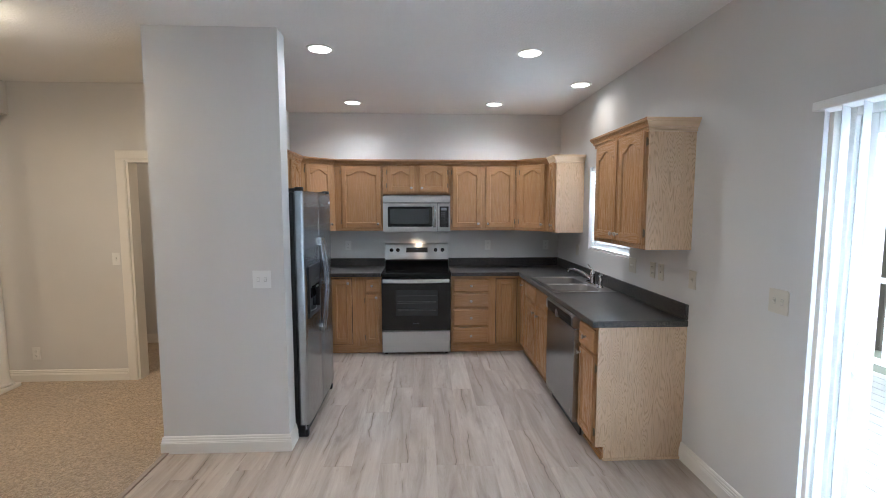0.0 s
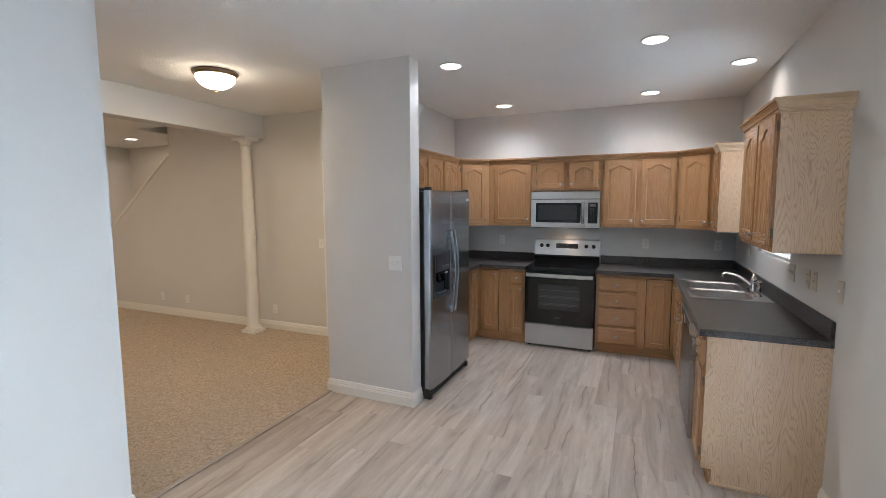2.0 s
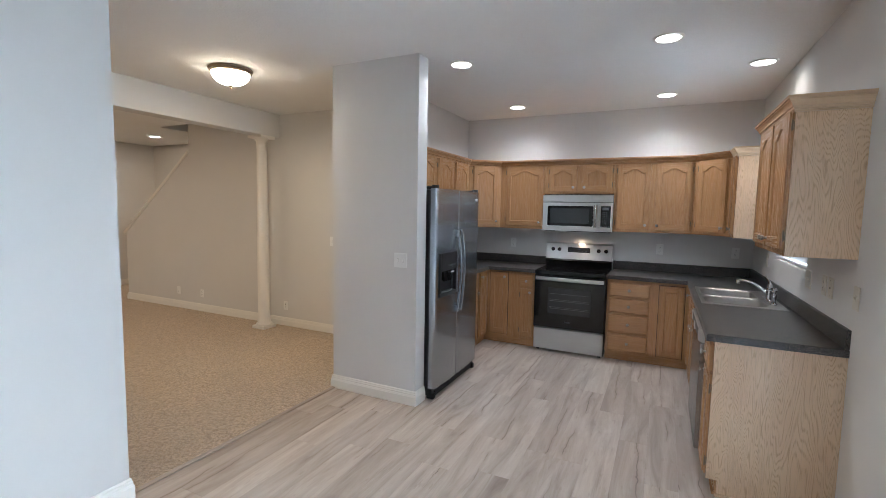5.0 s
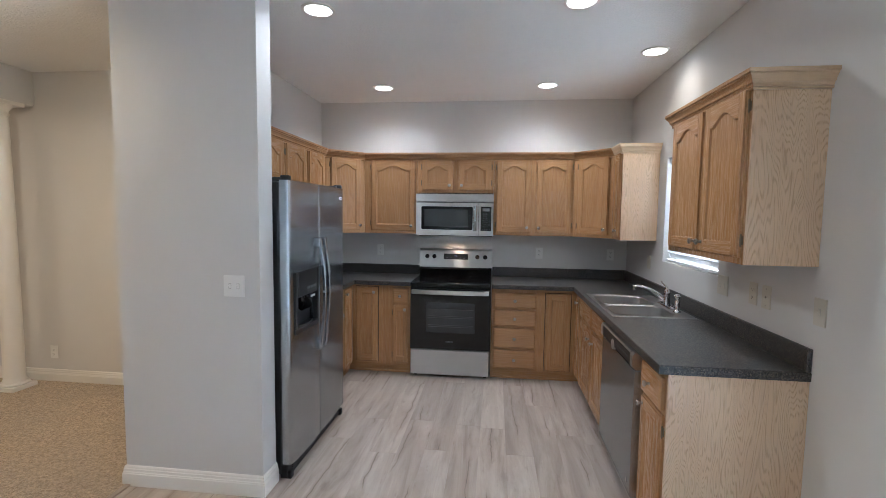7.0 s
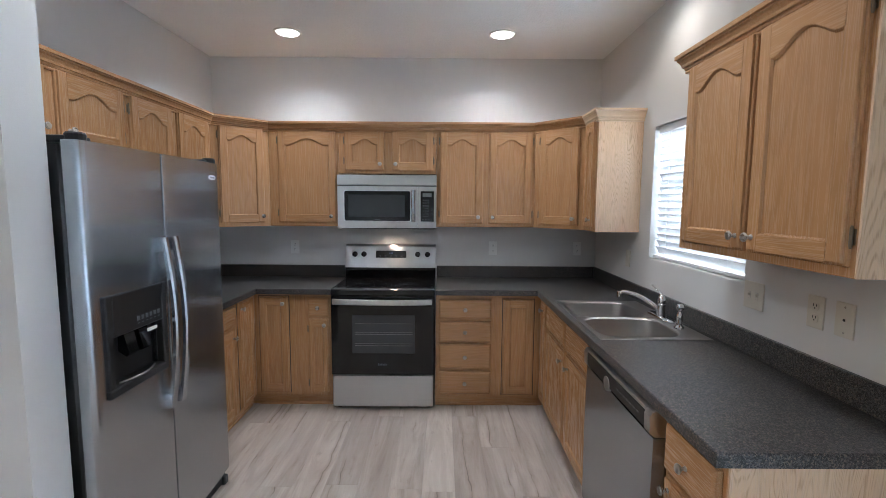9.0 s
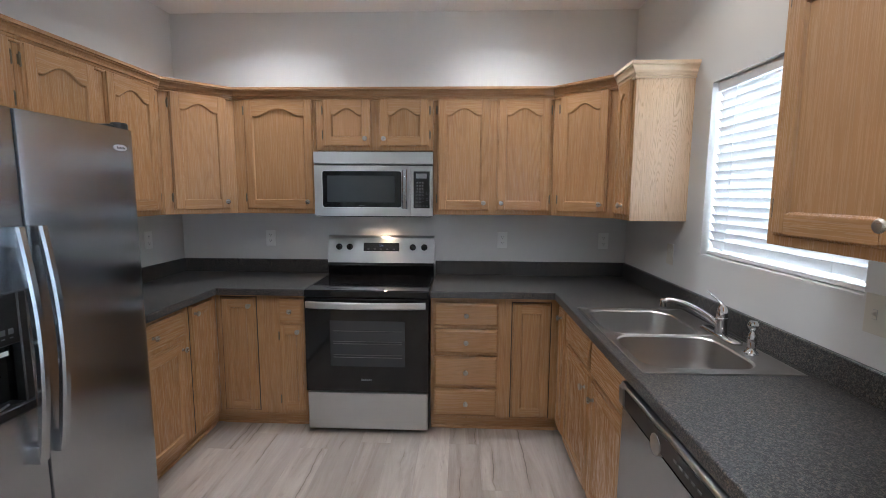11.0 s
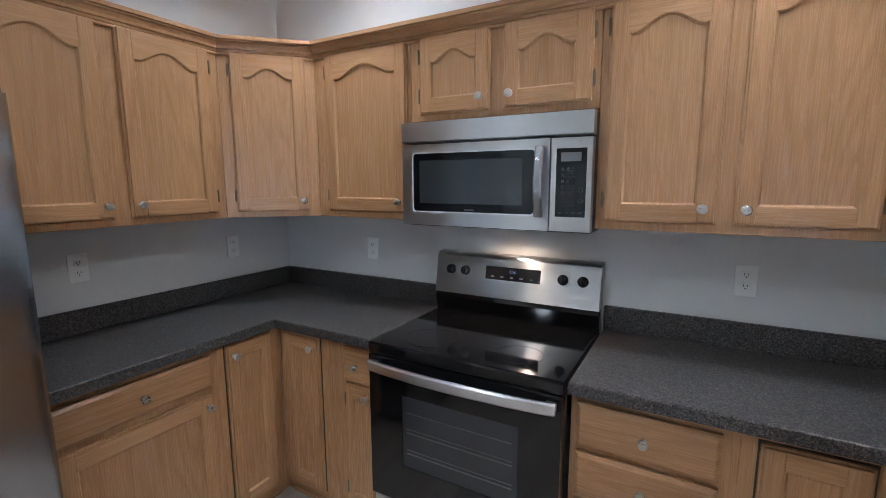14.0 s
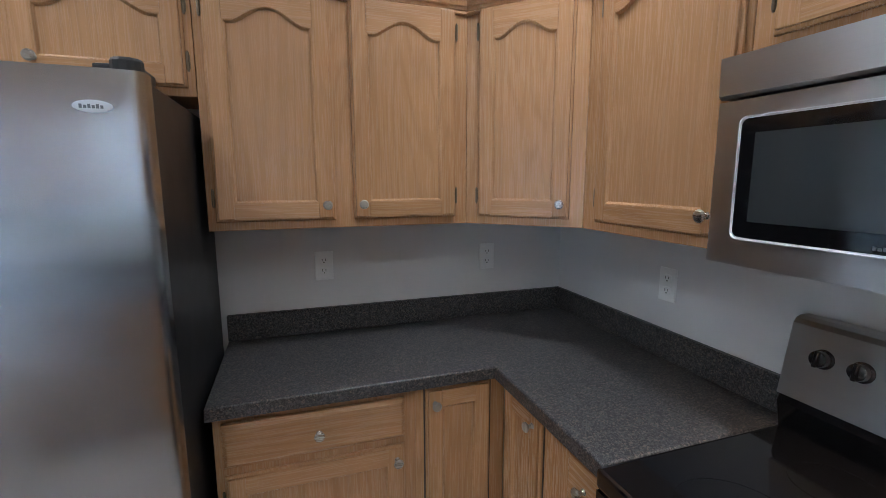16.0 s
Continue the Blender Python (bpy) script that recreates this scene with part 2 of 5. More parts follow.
def make_plank():
    n = Nodes("grey_oak_vinyl_plank")
    rnd = n.add("ObjectInfo").outputs["Random"]
    streak = n.noise(n.place((9, 0.9, 9)), 1.0, 6, 0.66, 0.9)
    cloud = n.noise(n.place((5, 1.2, 5)), 1.0, 4, 0.6, 0.5)
    fine = n.noise(n.place((110, 5, 110)), 1.0, 4, 0.6)
    base = n.ramp(streak, [(0.27, (0.27, 0.228, 0.196)), (0.42, (0.445, 0.402, 0.365)), (0.54, (0.545, 0.51, 0.478)), (0.74, (0.68, 0.655, 0.63))])
    base = n.mix(n.ramp(cloud, [(0.40, 0.0), (0.70, 0.55)]), base, (0.40, 0.345, 0.30))
    base = n.mix(n.calc("MULTIPLY", fine, 0.35), base, (0.40, 0.37, 0.34))
    tone = n.ramp(rnd, [(0.0, (0.85, 0.80, 0.765)), (0.5, (0.95, 0.91, 0.875)), (1.0, (1.10, 1.06, 1.02))])
    base = n.mix(1.0, base, tone, "MULTIPLY")
    where = n.noise(n.place((9, 1.7, 9)), 1.0, 2)
    drift = n.calc("ADD", n.calc("MULTIPLY", n.noise(n.place((2.2, 1.1, 2.2)), 1.0, 3, 0.6), 1.3),
                   n.calc("MULTIPLY", n.noise(n.place((9, 16, 9)), 1.0, 3, 0.7), 0.16))
    across = n.add("SeparateXYZ", {0: n.place((7.5, 7.5, 7.5))}).outputs[0]
    line = n.calc("ABSOLUTE", n.calc("SUBTRACT", n.calc("FRACT", n.calc("ADD", across, drift)), 0.5))
    crack = n.calc("MULTIPLY", n.ramp(line, [(0.008, 1.0), (0.022, 0.0)]), n.ramp(where, [(0.52, 0.0), (0.60, 1.0)]))
    halo = n.calc("MULTIPLY", n.ramp(line, [(0.02, 1.0), (0.16, 0.0)]), n.ramp(where, [(0.46, 0.0), (0.60, 1.0)]))
    dent = n.ramp(n.noise(n.place((38, 9, 38)), 1.0, 3), [(0.63, 0.0), (0.72, 0.8)])
    base = n.mix(n.calc("MULTIPLY", halo, 0.50), base, (0.30, 0.235, 0.185))
    base = n.mix(n.calc("MULTIPLY", dent, 0.40), base, (0.28, 0.22, 0.175))
    base = n.mix(n.calc("MULTIPLY", crack, 0.75), base, (0.13, 0.10, 0.08))
    base = n.mix(1.0, base, (1.0, 0.975, 0.94), "MULTIPLY")
    n.bump(n.calc("SUBTRACT", fine, crack), 0.2, 0.0008)
    return n.set(base_color=base, roughness=n.calc("ADD", 0.36, n.calc("MULTIPLY", fine, 0.16)))


def make_glass(name, tint=(1, 1, 1)):
    n = Nodes(name)
    return n.set(base_color=tint, roughness=0.01, transmission_weight=1.0, ior=1.02)


def make_slat(name, through_light):
    n = Nodes(name)
    n.set(base_color=(0.84, 0.84, 0.84), roughness=0.45)
    t = n.add("BsdfTranslucent", {"Color": (0.8, 0.82, 0.85)})
    m = n.add("MixShader", {0: through_light})
    n.tree.links.new(n.shader.outputs[0], m.inputs[1])
    n.tree.links.new(t.outputs[0], m.inputs[2])
    n.tree.links.new(m.outputs[0], n.tree.nodes["Material Output"].inputs["Surface"])
    return n.material


LAMINATE, CARPET, PLANK, GLASS, SLAT = make_laminate(), make_carpet(), make_plank(), make_glass("window_glass"), make_slat("white_blind_slat", 0.09)
VANE = make_slat("white_vinyl_vane", 0.72)
GRASS = plain("lawn", (0.20, 0.20, 0.13), 0.9, 0.0, 0.8)
DECK = plain("weathered_deck_wood", (0.55, 0.52, 0.47), 0.8, 0.0, 0.5)
BARK = plain("tree_bark", (0.16, 0.13, 0.10), 0.9, 0.0, 0.6)
# Emission for the added backdrop sheet; it brightens the outdoors and the room.
BACKDROP_GLOW = glow("backdrop_glow", (0.95, 0.98, 1.0), 7.0)
LEAF = plain("pale_leaves", (0.11, 0.14, 0.07), 0.7, 0.0, 0.8)


# ---- mesh helpers ----
def box(bm, a, b, bevel=0.0, segments=1, mat=0):
    size = [abs(b[i] - a[i]) for i in range(3)]
    mid = [(a[i] + b[i]) / 2 for i in range(3)]
    m = Matrix.Translation(mid) @ Matrix.Diagonal((*size, 1))
    verts = bmesh.ops.create_cube(bm, size=1, matrix=m)["verts"]
    if bevel:
        edges = list({e for v in verts for e in v.link_edges})
        got = bmesh.ops.bevel(bm, geom=edges, offset=bevel, segments=segments, affect="EDGES", profile=0.6)
        faces = set(got["faces"]) | {f for v in got["verts"] for f in v.link_faces}
    else:
        faces = {f for v in verts for f in v.link_faces}
    for f in faces:
        f.material_index = mat


def boxes(*items, bevel=0.0):
    bm = bmesh.new()
    for a, b in items:
        box(bm, a, b, bevel)
    return bm


def prism(bm, points, axis, lo, hi, mat=0):
    """A polygon of 2D points drawn out along an axis from lo to hi."""
    def at(p, d):
        return {"x": (d, *p), "y": (p[0], d, p[1]), "z": (*p, d)}[axis]
    rings = [[bm.verts.new(at(p, d)) for p in points] for d in (lo, hi)]
    made = [bm.faces.new(rings[0]), bm.faces.new(rings[1][::-1])]
    for i in range(len(points)):
        j = (i + 1) % len(points)
        made.append(bm.faces.new((rings[0][j], rings[0][i], rings[1][i], rings[1][j])))
    for f in made:
        f.material_index = mat
    bmesh.ops.recalc_face_normals(bm, faces=made)


def rings_mesh(bm, rings, cap_first=False, cap_last=False, mat=0):
    """Skins closed rings of equal count."""
    vs = [[bm.verts.new(p) for p in r] for r in rings]
    made = []
    for a, b in zip(vs, vs[1:]):
        for i in range(len(a)):
            j = (i + 1) % len(a)
            made.append(bm.faces.new((a[i], a[j], b[j], b[i])))
    if cap_first:
        made.append(bm.faces.new(vs[0][::-1]))
    if cap_last:
        made.append(bm.faces.new(vs[-1]))
    for f in made:
        f.material_index = mat
    return made


def lathe(bm, profile, m=Matrix.Identity(4), n=20, mat=0):
    """Turns (radius, height) about z, then places it with m; ends with radius 0 are closed."""
    rings = [[m @ Vector((max(r, 1e-5) * math.cos(2 * math.pi * k / n), max(r, 1e-5) * math.sin(2 * math.pi * k / n), z)) for k in range(n)]
             for r, z in profile]
    made = rings_mesh(bm, rings, True, True, mat)
    bmesh.ops.recalc_face_normals(bm, faces=made)


def hoop(bm, r, width, m, n=24):
    """A thin flat ring."""
    rings = [[m @ Vector((q * math.cos(2 * math.pi * k / n), q * math.sin(2 * math.pi * k / n), z)) for k in range(n)]
             for q, z in ((r, 0.0), (r, 0.0006), (r + width, 0.0006), (r + width, 0.0))]
    made = rings_mesh(bm, rings)
    bmesh.ops.recalc_face_normals(bm, faces=made)


def tube(bm, points, radii, n=12, flat=1.0, mat=0):
    """A round or flattened bar along points."""
    pts = [Vector(p) for p in points]
    chord = (pts[-1] - pts[0]).normalized()
    ref = Vector((0, 1, 0)) if abs(chord.z) > 0.8 else Vector((0, 0, 1))
    rings = []
    for i, p in enumerate(pts):
        d = (pts[min(i + 1, len(pts) - 1)] - pts[max(i - 1, 0)]).normalized()
        side = d.cross(ref).normalized()
        up = side.cross(d)
        r = radii[i] if isinstance(radii, (list, tuple)) else radii
        rings.append([p + side * r * math.cos(2 * math.pi * k / n) + up * r * flat * math.sin(2 * math.pi * k / n) for k in range(n)])
    made = rings_mesh(bm, rings, True, True, mat)
    bmesh.ops.recalc_face_normals(bm, faces=made)


def sweep(bm, path, profile, mat=0):
    """Draws a (outward, z) profile along a 2D path, outward to the right of the way, with mitred corners."""
    pts = [Vector(p) for p in path]
    rings = []
    for i, p in enumerate(pts):
        ns = []
        for a, b in ((i - 1, i), (i, i + 1)):
            if a >= 0 and b < len(pts):
                d = (pts[b] - pts[a]).normalized()
                ns.append(Vector((d.y, -d.x)))
        nrm = ns[0] if len(ns) == 1 else (ns[0] + ns[1]) / (1 + ns[0].dot(ns[1]))
        rings.append([(p.x + nrm.x * d, p.y + nrm.y * d, z) for d, z in profile])
    made = rings_mesh(bm, rings, True, True, mat)
    bmesh.ops.recalc_face_normals(bm, faces=made)


def part(name, bm, material, parent=None, label="", m=None, smooth=False):
    """Links a bmesh as one mesh object under a thing or part."""
    data = bpy.data.meshes.new(name)
    bm.to_mesh(data)
    bm.free()
    for one in material if isinstance(material, (list, tuple)) else [material]:
        data.materials.append(one)
    if smooth:
        data.polygons.foreach_set("use_smooth", [True] * len(data.polygons))
        data.set_sharp_from_angle(angle=radians(38))
    ob = new(name, data)
    ob.parent = parent
    if m is not None:
        ob.matrix_basis = m
    return tagged(ob, label)


def thing(name, m, label, category, group="", kind=""):
    ob = new(name)
    ob.empty_display_size = 0.1
    ob.matrix_basis = m
    return tagged(ob, label, category, group, kind)


def structure(name, bm, material, label, category, smooth=False):
    return tagged(part(name, bm, material, None, label, None, smooth), label, category, "", "structure")


# ---- the large structure ----
XL, XR, YB = -1.44, 1.782, 5.53          # kitchen's inner faces
STUB_X, STUB_Y, WEST_FACE = -0.782, 3.0, -1.60
NEAR_X, NEAR_Y = -1.55, 1.285
NORTH_Y = 4.318                         # wall of the carpeted room
FAR_X, SOUTH_Y = -8.40, -3.2
SL0, SL1, SLH = 0.0, 1.84, 2.03         # sliding door's opening
WY0, WY1, WZ0, WZ1 = 3.62, 4.53, 1.205, 2.02

structure("wall_east", boxes(((XR, SOUTH_Y - 0.2, 0), (XR + 0.16, SL0, CEIL)), ((XR, SL0, SLH), (XR + 0.16, SL1, CEIL)),
                             ((XR, SL1, 0), (XR + 0.16, WY0, CEIL)), ((XR, WY0, 0), (XR + 0.16, WY1, WZ0)),
                             ((XR, WY0, WZ1), (XR + 0.16, WY1, CEIL)), ((XR, WY1, 0), (XR + 0.16, YB + 0.2, CEIL))),
          WALL, "painted greige kitchen wall with window and sliding door", "wall")
structure("wall_kitchen_back", boxes(((XL - 0.16, YB, 0), (XR, YB + 0.15, CEIL))), WALL, "painted greige wall behind the range", "wall")
structure("wall_fridge_side", boxes(((WEST_FACE, STUB_Y + 0.145, 0), (XL, YB, CEIL)), ((WEST_FACE, STUB_Y, 0), (STUB_X, STUB_Y + 0.145, CEIL))),
          WALL, "painted greige stub wall beside the refrigerator", "wall")
structure("wall_near", boxes(((NEAR_X - 0.13, SOUTH_Y, 0), (NEAR_X, NEAR_Y, CEIL))), WALL, "painted greige partition wall with white baseboard", "wall")
structure("wall_south", boxes(((FAR_X, SOUTH_Y - 0.15, 0), (XR, SOUTH_Y, CEIL)), ((NEAR_X, -1.45, 0), (XR, -1.30, CEIL))), WALL, "plain painted greige wall", "wall")

bm = bmesh.new()
prism(bm, [(-6.95, 0), (-2.565, 0), (-2.565, CEIL), (-5.34, CEIL), (-5.34, 2.335), (-6.95, 1.116)], "y", NORTH_Y, NORTH_Y + 0.12)
box(bm, (-2.565, NORTH_Y, 2.05), (-1.83, NORTH_Y + 0.12, CEIL))
box(bm, (-1.83, NORTH_Y, 0), (WEST_FACE, NORTH_Y + 0.12, CEIL))
structure("wall_north", bm, WALL, "painted greige wall with sloped stair opening", "wall")
bm = bmesh.new()
D0, D1 = 4.12, 4.88
box(bm, (FAR_X - 0.12, SOUTH_Y, 0), (FAR_X, D0, CEIL))
box(bm, (FAR_X - 0.12, D0, 2.06), (FAR_X, D1, CEIL))
box(bm, (FAR_X - 0.12, D1, 0), (FAR_X, 5.82, CEIL))
structure("wall_far", bm, WALL, "painted greige far wall with closet doorway", "wall")
structure("wall_stairwell", boxes(((FAR_X, 5.70, 0), (-3.05, 5.82, 4.6)), ((-3.52, NORTH_Y + 0.12, 0), (-3.40, 5.70, 4.6)),
                                  ((-6.12, NORTH_Y, CEIL + 0.1), (-6.0, 5.70, 4.6)), ((-6.0, NORTH_Y, CEIL + 0.1), (-3.05, NORTH_Y + 0.12, 4.6)),
                                  ((-6.12, NORTH_Y, 4.6), (-3.05, 5.82, 4.7))), WALL, "painted greige stairwell walls", "wall")
structure("wall_hall", boxes(((-3.40, 5.52, 0), (WEST_FACE, 5.64, CEIL))),
          WALL, "painted greige hall walls behind the doorway", "wall")
structure("wall_closet", boxes(((FAR_X - 0.9, D0 - 0.5, 0), (FAR_X - 0.8, D1 + 0.5, CEIL)), ((FAR_X - 0.8, D0 - 0.6, 0), (FAR_X - 0.12, D0 - 0.5, CEIL)),
                               ((FAR_X - 0.8, D1 + 0.5, 0), (FAR_X - 0.12, D1 + 0.6, CEIL))), WALL, "dim closet walls", "wall")
structure("ceiling", boxes(((FAR_X - 0.9, SOUTH_Y - 0.15, CEIL), (XR + 0.16, NORTH_Y, CEIL + 0.1)), ((FAR_X - 0.9, NORTH_Y, CEIL), (-6.0, 5.82, CEIL + 0.1)),
                           ((-3.52, NORTH_Y, CEIL), (XR + 0.16, 6.42, CEIL + 0.1)),
                           ((-5.34, NORTH_Y, CEIL), (-3.52, NORTH_Y + 0.12, CEIL + 0.1))), CEILING, "white lightly textured ceiling", "ceiling")
structure("beam", boxes(((-3.735, SOUTH_Y, 2.44), (-3.545, NORTH_Y, CEIL)), bevel=0.004), WALL, "painted dropped ceiling beam", "beam")
structure("floor_carpet", boxes(((FAR_X - 0.9, SOUTH_Y, -0.05), (-1.585, NORTH_Y + 0.12, 0.008)), ((FAR_X - 0.9, NORTH_Y + 0.12, -0.05), (WEST_FACE, 6.42, 0.008))),
          CARPET, "beige cut-pile carpet", "carpet")
structure("subfloor", boxes(((-1.585, SOUTH_Y, -0.06), (XR + 0.16, YB, -0.012))), SLOT, "dark subfloor under the planks", "floor")

BASE = [(0, 0), (0.017, 0), (0.017, 0.070), (0.0145, 0.074), (0.0145, 0.079), (0.0115, 0.083), (0.0115, 0.096), (0.0085, 0.099), (0.008, 0.108), (0.004, 0.114), (0, 0.115)]
for run in ([(WEST_FACE, NORTH_Y), (WEST_FACE, STUB_Y), (STUB_X, STUB_Y), (STUB_X, STUB_Y + 0.145)],
            [(XR, 2.785), (XR, SL1 + 0.03)], [(XR, SL0 - 0.03), (XR, SOUTH_Y)],
            [(NEAR_X, SOUTH_Y), (NEAR_X, NEAR_Y), (NEAR_X - 0.13, NEAR_Y), (NEAR_X - 0.13, SOUTH_Y)],
            [(-6.95, NORTH_Y + 0.12), (-6.95, NORTH_Y), (-2.652, NORTH_Y)], [(-1.74, NORTH_Y), (WEST_FACE, NORTH_Y)],
            [(FAR_X, D1 + 0.09), (FAR_X, 5.70), (-7.3, 5.70)], [(-3.40, 5.52), (WEST_FACE, 5.52)],
            [(FAR_X, SOUTH_Y), (FAR_X, D0 - 0.09)]):
    bm = bmesh.new()
    sweep(bm, run, BASE)
    structure("baseboard", bm, TRIM, "white moulded baseboard along the wall", "baseboard")


# ---- cabinets ----
def knob(parent, x, z, y=-0.02):
    bm = bmesh.new()
    m = Matrix.Translation((x, y, z)) @ Matrix.Rotation(radians(90), 4, "X")
    lathe(bm, [(0.0, 0.0), (0.009, 0.0), (0.008, 0.003), (0.0055, 0.006), (0.0055, 0.013), (0.011, 0.017), (0.0155, 0.022), (0.0155, 0.025), (0.012, 0.029), (0.0, 0.0305)], m, 18)
    return part("knob", bm, NICKEL, parent, "round satin nickel knob", smooth=True)


def hinge(parent, x, z):
    bm = bmesh.new()
    box(bm, (x - 0.0055, -0.0028, z - 0.020), (x + 0.0055, 0.0, z + 0.020), 0.001)
    tube(bm, [(x, -0.0085, z - 0.025), (x, -0.0085, z + 0.025)], 0.0042, 8)
    for dz in (-0.027, 0.027):
        tube(bm, [(x, -0.0085, z + dz - 0.002), (x, -0.0085, z + dz + 0.002)], 0.0028, 8)
    return part("hinge", bm, BRONZE, parent, "small dark metal hinge")


def door_front(parent, x0, x1, z0, z1, knob_at, arch=True, hinges=True):
    """A frame-and-panel door in the plane y = 0 of its cabinet, its face towards -y; knob_at: (x, z)."""
    st = min(0.055, (x1 - x0) * 0.24)
    rb, rt = 0.058, 0.060
    rise = min(0.050, (x1 - x0) * 0.13) if arch else 0.0
    F = -0.020
    lip = 0.0075
    edge = (x0, x1, z0, z1)
    x0, x1, z0, z1 = x0 + lip, x1 - lip, z0 + lip, z1 - lip
    st, rb, rt = st - lip, rb - lip, rt - lip

    def loop(inset):
        l, r, b, t = x0 + st + inset, x1 - st - inset, z0 + rb + inset, z1 - rt - rise - inset
        pts = [(l, b), (r, b), (r, t)]
        count = 23 if arch else 2
        for k in range(count):
            u = 1 - 2 * (k + 0.5) / count
            v = abs(u)
            bow = 0.0 if v > 0.84 else 0.5 + 0.5 * math.cos(math.pi * v / 0.84)
            pts.append(((l + r) / 2 + u * (r - l) / 2 * 0.995, t + rise * (bow ** 0.7 if bow > 0 else 0)))
        return pts + [(l, t)]
    bm = bmesh.new()
    e = 0.0035
    inner = loop(0)
    for a, b in (((x0, z0), (x0 + st, z1)), ((x1 - st, z0), (x1, z1))):
        box(bm, (a[0], F, a[1]), (b[0], 0, b[1]), e, 2)
    box(bm, (x0 + st, F, z0), (x1 - st, 0, z0 + rb), 0.0)
    for f in bm.faces:
        if abs(f.calc_center_median().z - z0) < rb and x0 + st < f.calc_center_median().x < x1 - st:
            f.material_index = 1
    top = [(x1 - st, z1)] + inner[2:] + [(x0 + st, z1)]
    prism(bm, top[::-1], "y", F + 0.0003, 0, 1)
    ring = [[(p[0], y, p[1]) for p in loop(i)] for i, y in ((-0.0005, F + 0.0006), (0.003, F + 0.0012), (0.006, F + 0.005), (0.009, F + 0.009))]
    rings_mesh(bm, ring)
    ring = [[(edge[0] + i, y, edge[2] + i), (edge[1] - i, y, edge[2] + i), (edge[1] - i, y, edge[3] - i), (edge[0] + i, y, edge[3] - i)]
            for i, y in ((0.0, 0.0), (0.0, -0.008), (0.002, -0.0105), (lip + 0.001, -0.0115))]
    rings_mesh(bm, ring)
    bmesh.ops.recalc_face_normals(bm, faces=bm.faces[:])
    door = part("door", bm, [OAK, OAK_H], parent, "arched honey-oak panel door" if arch else "honey-oak panel door")
    bm = bmesh.new()
    ring = [[(p[0], y, p[1]) for p in loop(i)] for i, y in ((0.006, F + 0.0095), (0.013, F + 0.0098))]
    rings_mesh(bm, ring, False, True)
    bmesh.ops.recalc_face_normals(bm, faces=bm.faces[:])
    for f in bm.faces:
        if f.normal.y > 0.3:
            f.normal_flip()
    part("panel", bm, OAK, door)
    if knob_at:
        knob(door, *knob_at)
    side = None if not knob_at or not hinges else (edge[0] - 0.005 if knob_at[0] > (x0 + x1) / 2 else edge[1] + 0.005)
    if side is not None:
        for z in (edge[2] + 0.075, edge[3] - 0.075):
            hinge(door, side, z)
    return door


def opening(parent, x0, x1, z0, z1):
    # No real opening: a dark plate on the frame paints the gap's shade.
    part("opening", boxes(((x0 - 0.005, -0.0022, z0 - 0.004), (x1 + 0.006, -0.0004, z1 + 0.005))), GAP_SHADE, parent, "dark plate painted as the shaded gap round the corner door")


def drawer_front(parent, x0, x1, z0, z1, knobs=True):
    bm = bmesh.new()
    box(bm, (x0, -0.018, z0), (x1, 0, z1), 0.002)
    ring = []
    for i, y in ((0.0, -0.018), (0.003, -0.0185), (0.012, -0.0245), (0.015, -0.025)):
        ring.append([(x0 + i, y, z0 + i), (x1 - i, y, z0 + i), (x1 - i, y, z1 - i), (x0 + i, y, z1 - i)])
    rings_mesh(bm, ring, False, True)
    bmesh.ops.recalc_face_normals(bm, faces=bm.faces[:])
    front = part("drawer_front", bm, OAK_H, parent, "honey-oak drawer front")
    if knobs:
        knob(front, (x0 + x1) / 2, (z0 + z1) / 2, -0.025)
    return front


def carcass(parent, w, h, depth, z0=0.0, toe=0.0, hollow=False):
    bm = bmesh.new()
    if hollow:
        box(bm, (0, 0.02, z0), (0.016, depth, h))
        box(bm, (w - 0.016, 0.02, z0), (w, depth, h))
        box(bm, (0.016, 0.02, z0), (w - 0.016, depth, z0 + 0.016))
        box(bm, (0.016, depth - 0.01, z0 + 0.016), (w - 0.016, depth, h))
    else:
        box(bm, (0, 0.02, z0), (w, depth, h))
    part("body", bm, OAK, parent)
    bm = bmesh.new()
    box(bm, (0, 0, z0), (w, 0.0195, h), 0.0015)
    part("face_frame", bm, OAK, parent, "honey-oak face frame")
    if toe:
        bm = bmesh.new()
        box(bm, (0, toe, 0), (w, toe + 0.02, z0))
        box(bm, (0, toe - 0.012, 0), (w, toe, 0.018), 0.003)
        part("toe_kick", bm, OAK_H, parent, "oak toe kick at the floor")


UZ, UH = 1.36, 0.745            # wall cabinets: underside and height
FY, FXL, FXR = 5.245, -1.175, 1.49


def wall_cabinet(m, w, depth, fronts, label, z0=UZ, h=UH):
    cab = thing("wall_cabinet", m, label, "cabinet", "oak wall cabinets")
    carcass(cab, w, h, depth)
    for x0, x1, kx, kz in fronts:
        door_front(cab, x0, x1, 0.028 if h > 0.5 else 0.024, h - 0.008, (kx, kz))
    return cab


KZ = 1.438 - UZ
D = YB - FY
wall_cabinet(pose(FXL, 3.147, 1.765, 0, 0, 90), 0.936, FXL - XL, [(0.03, 0.455, 0.420, 0.08), (0.505, 0.915, 0.555, 0.08)],
             "honey-oak wall cabinet above the refrigerator", 1.765, 0.34)
wall_cabinet(pose(FXL, 4.085, UZ, 0, 0, 90), 0.862, FXL - XL, [(0.025, 0.390, 0.362, KZ), (0.450, 0.815, 0.480, KZ)],
             "honey-oak wall cabinet with two arched doors")


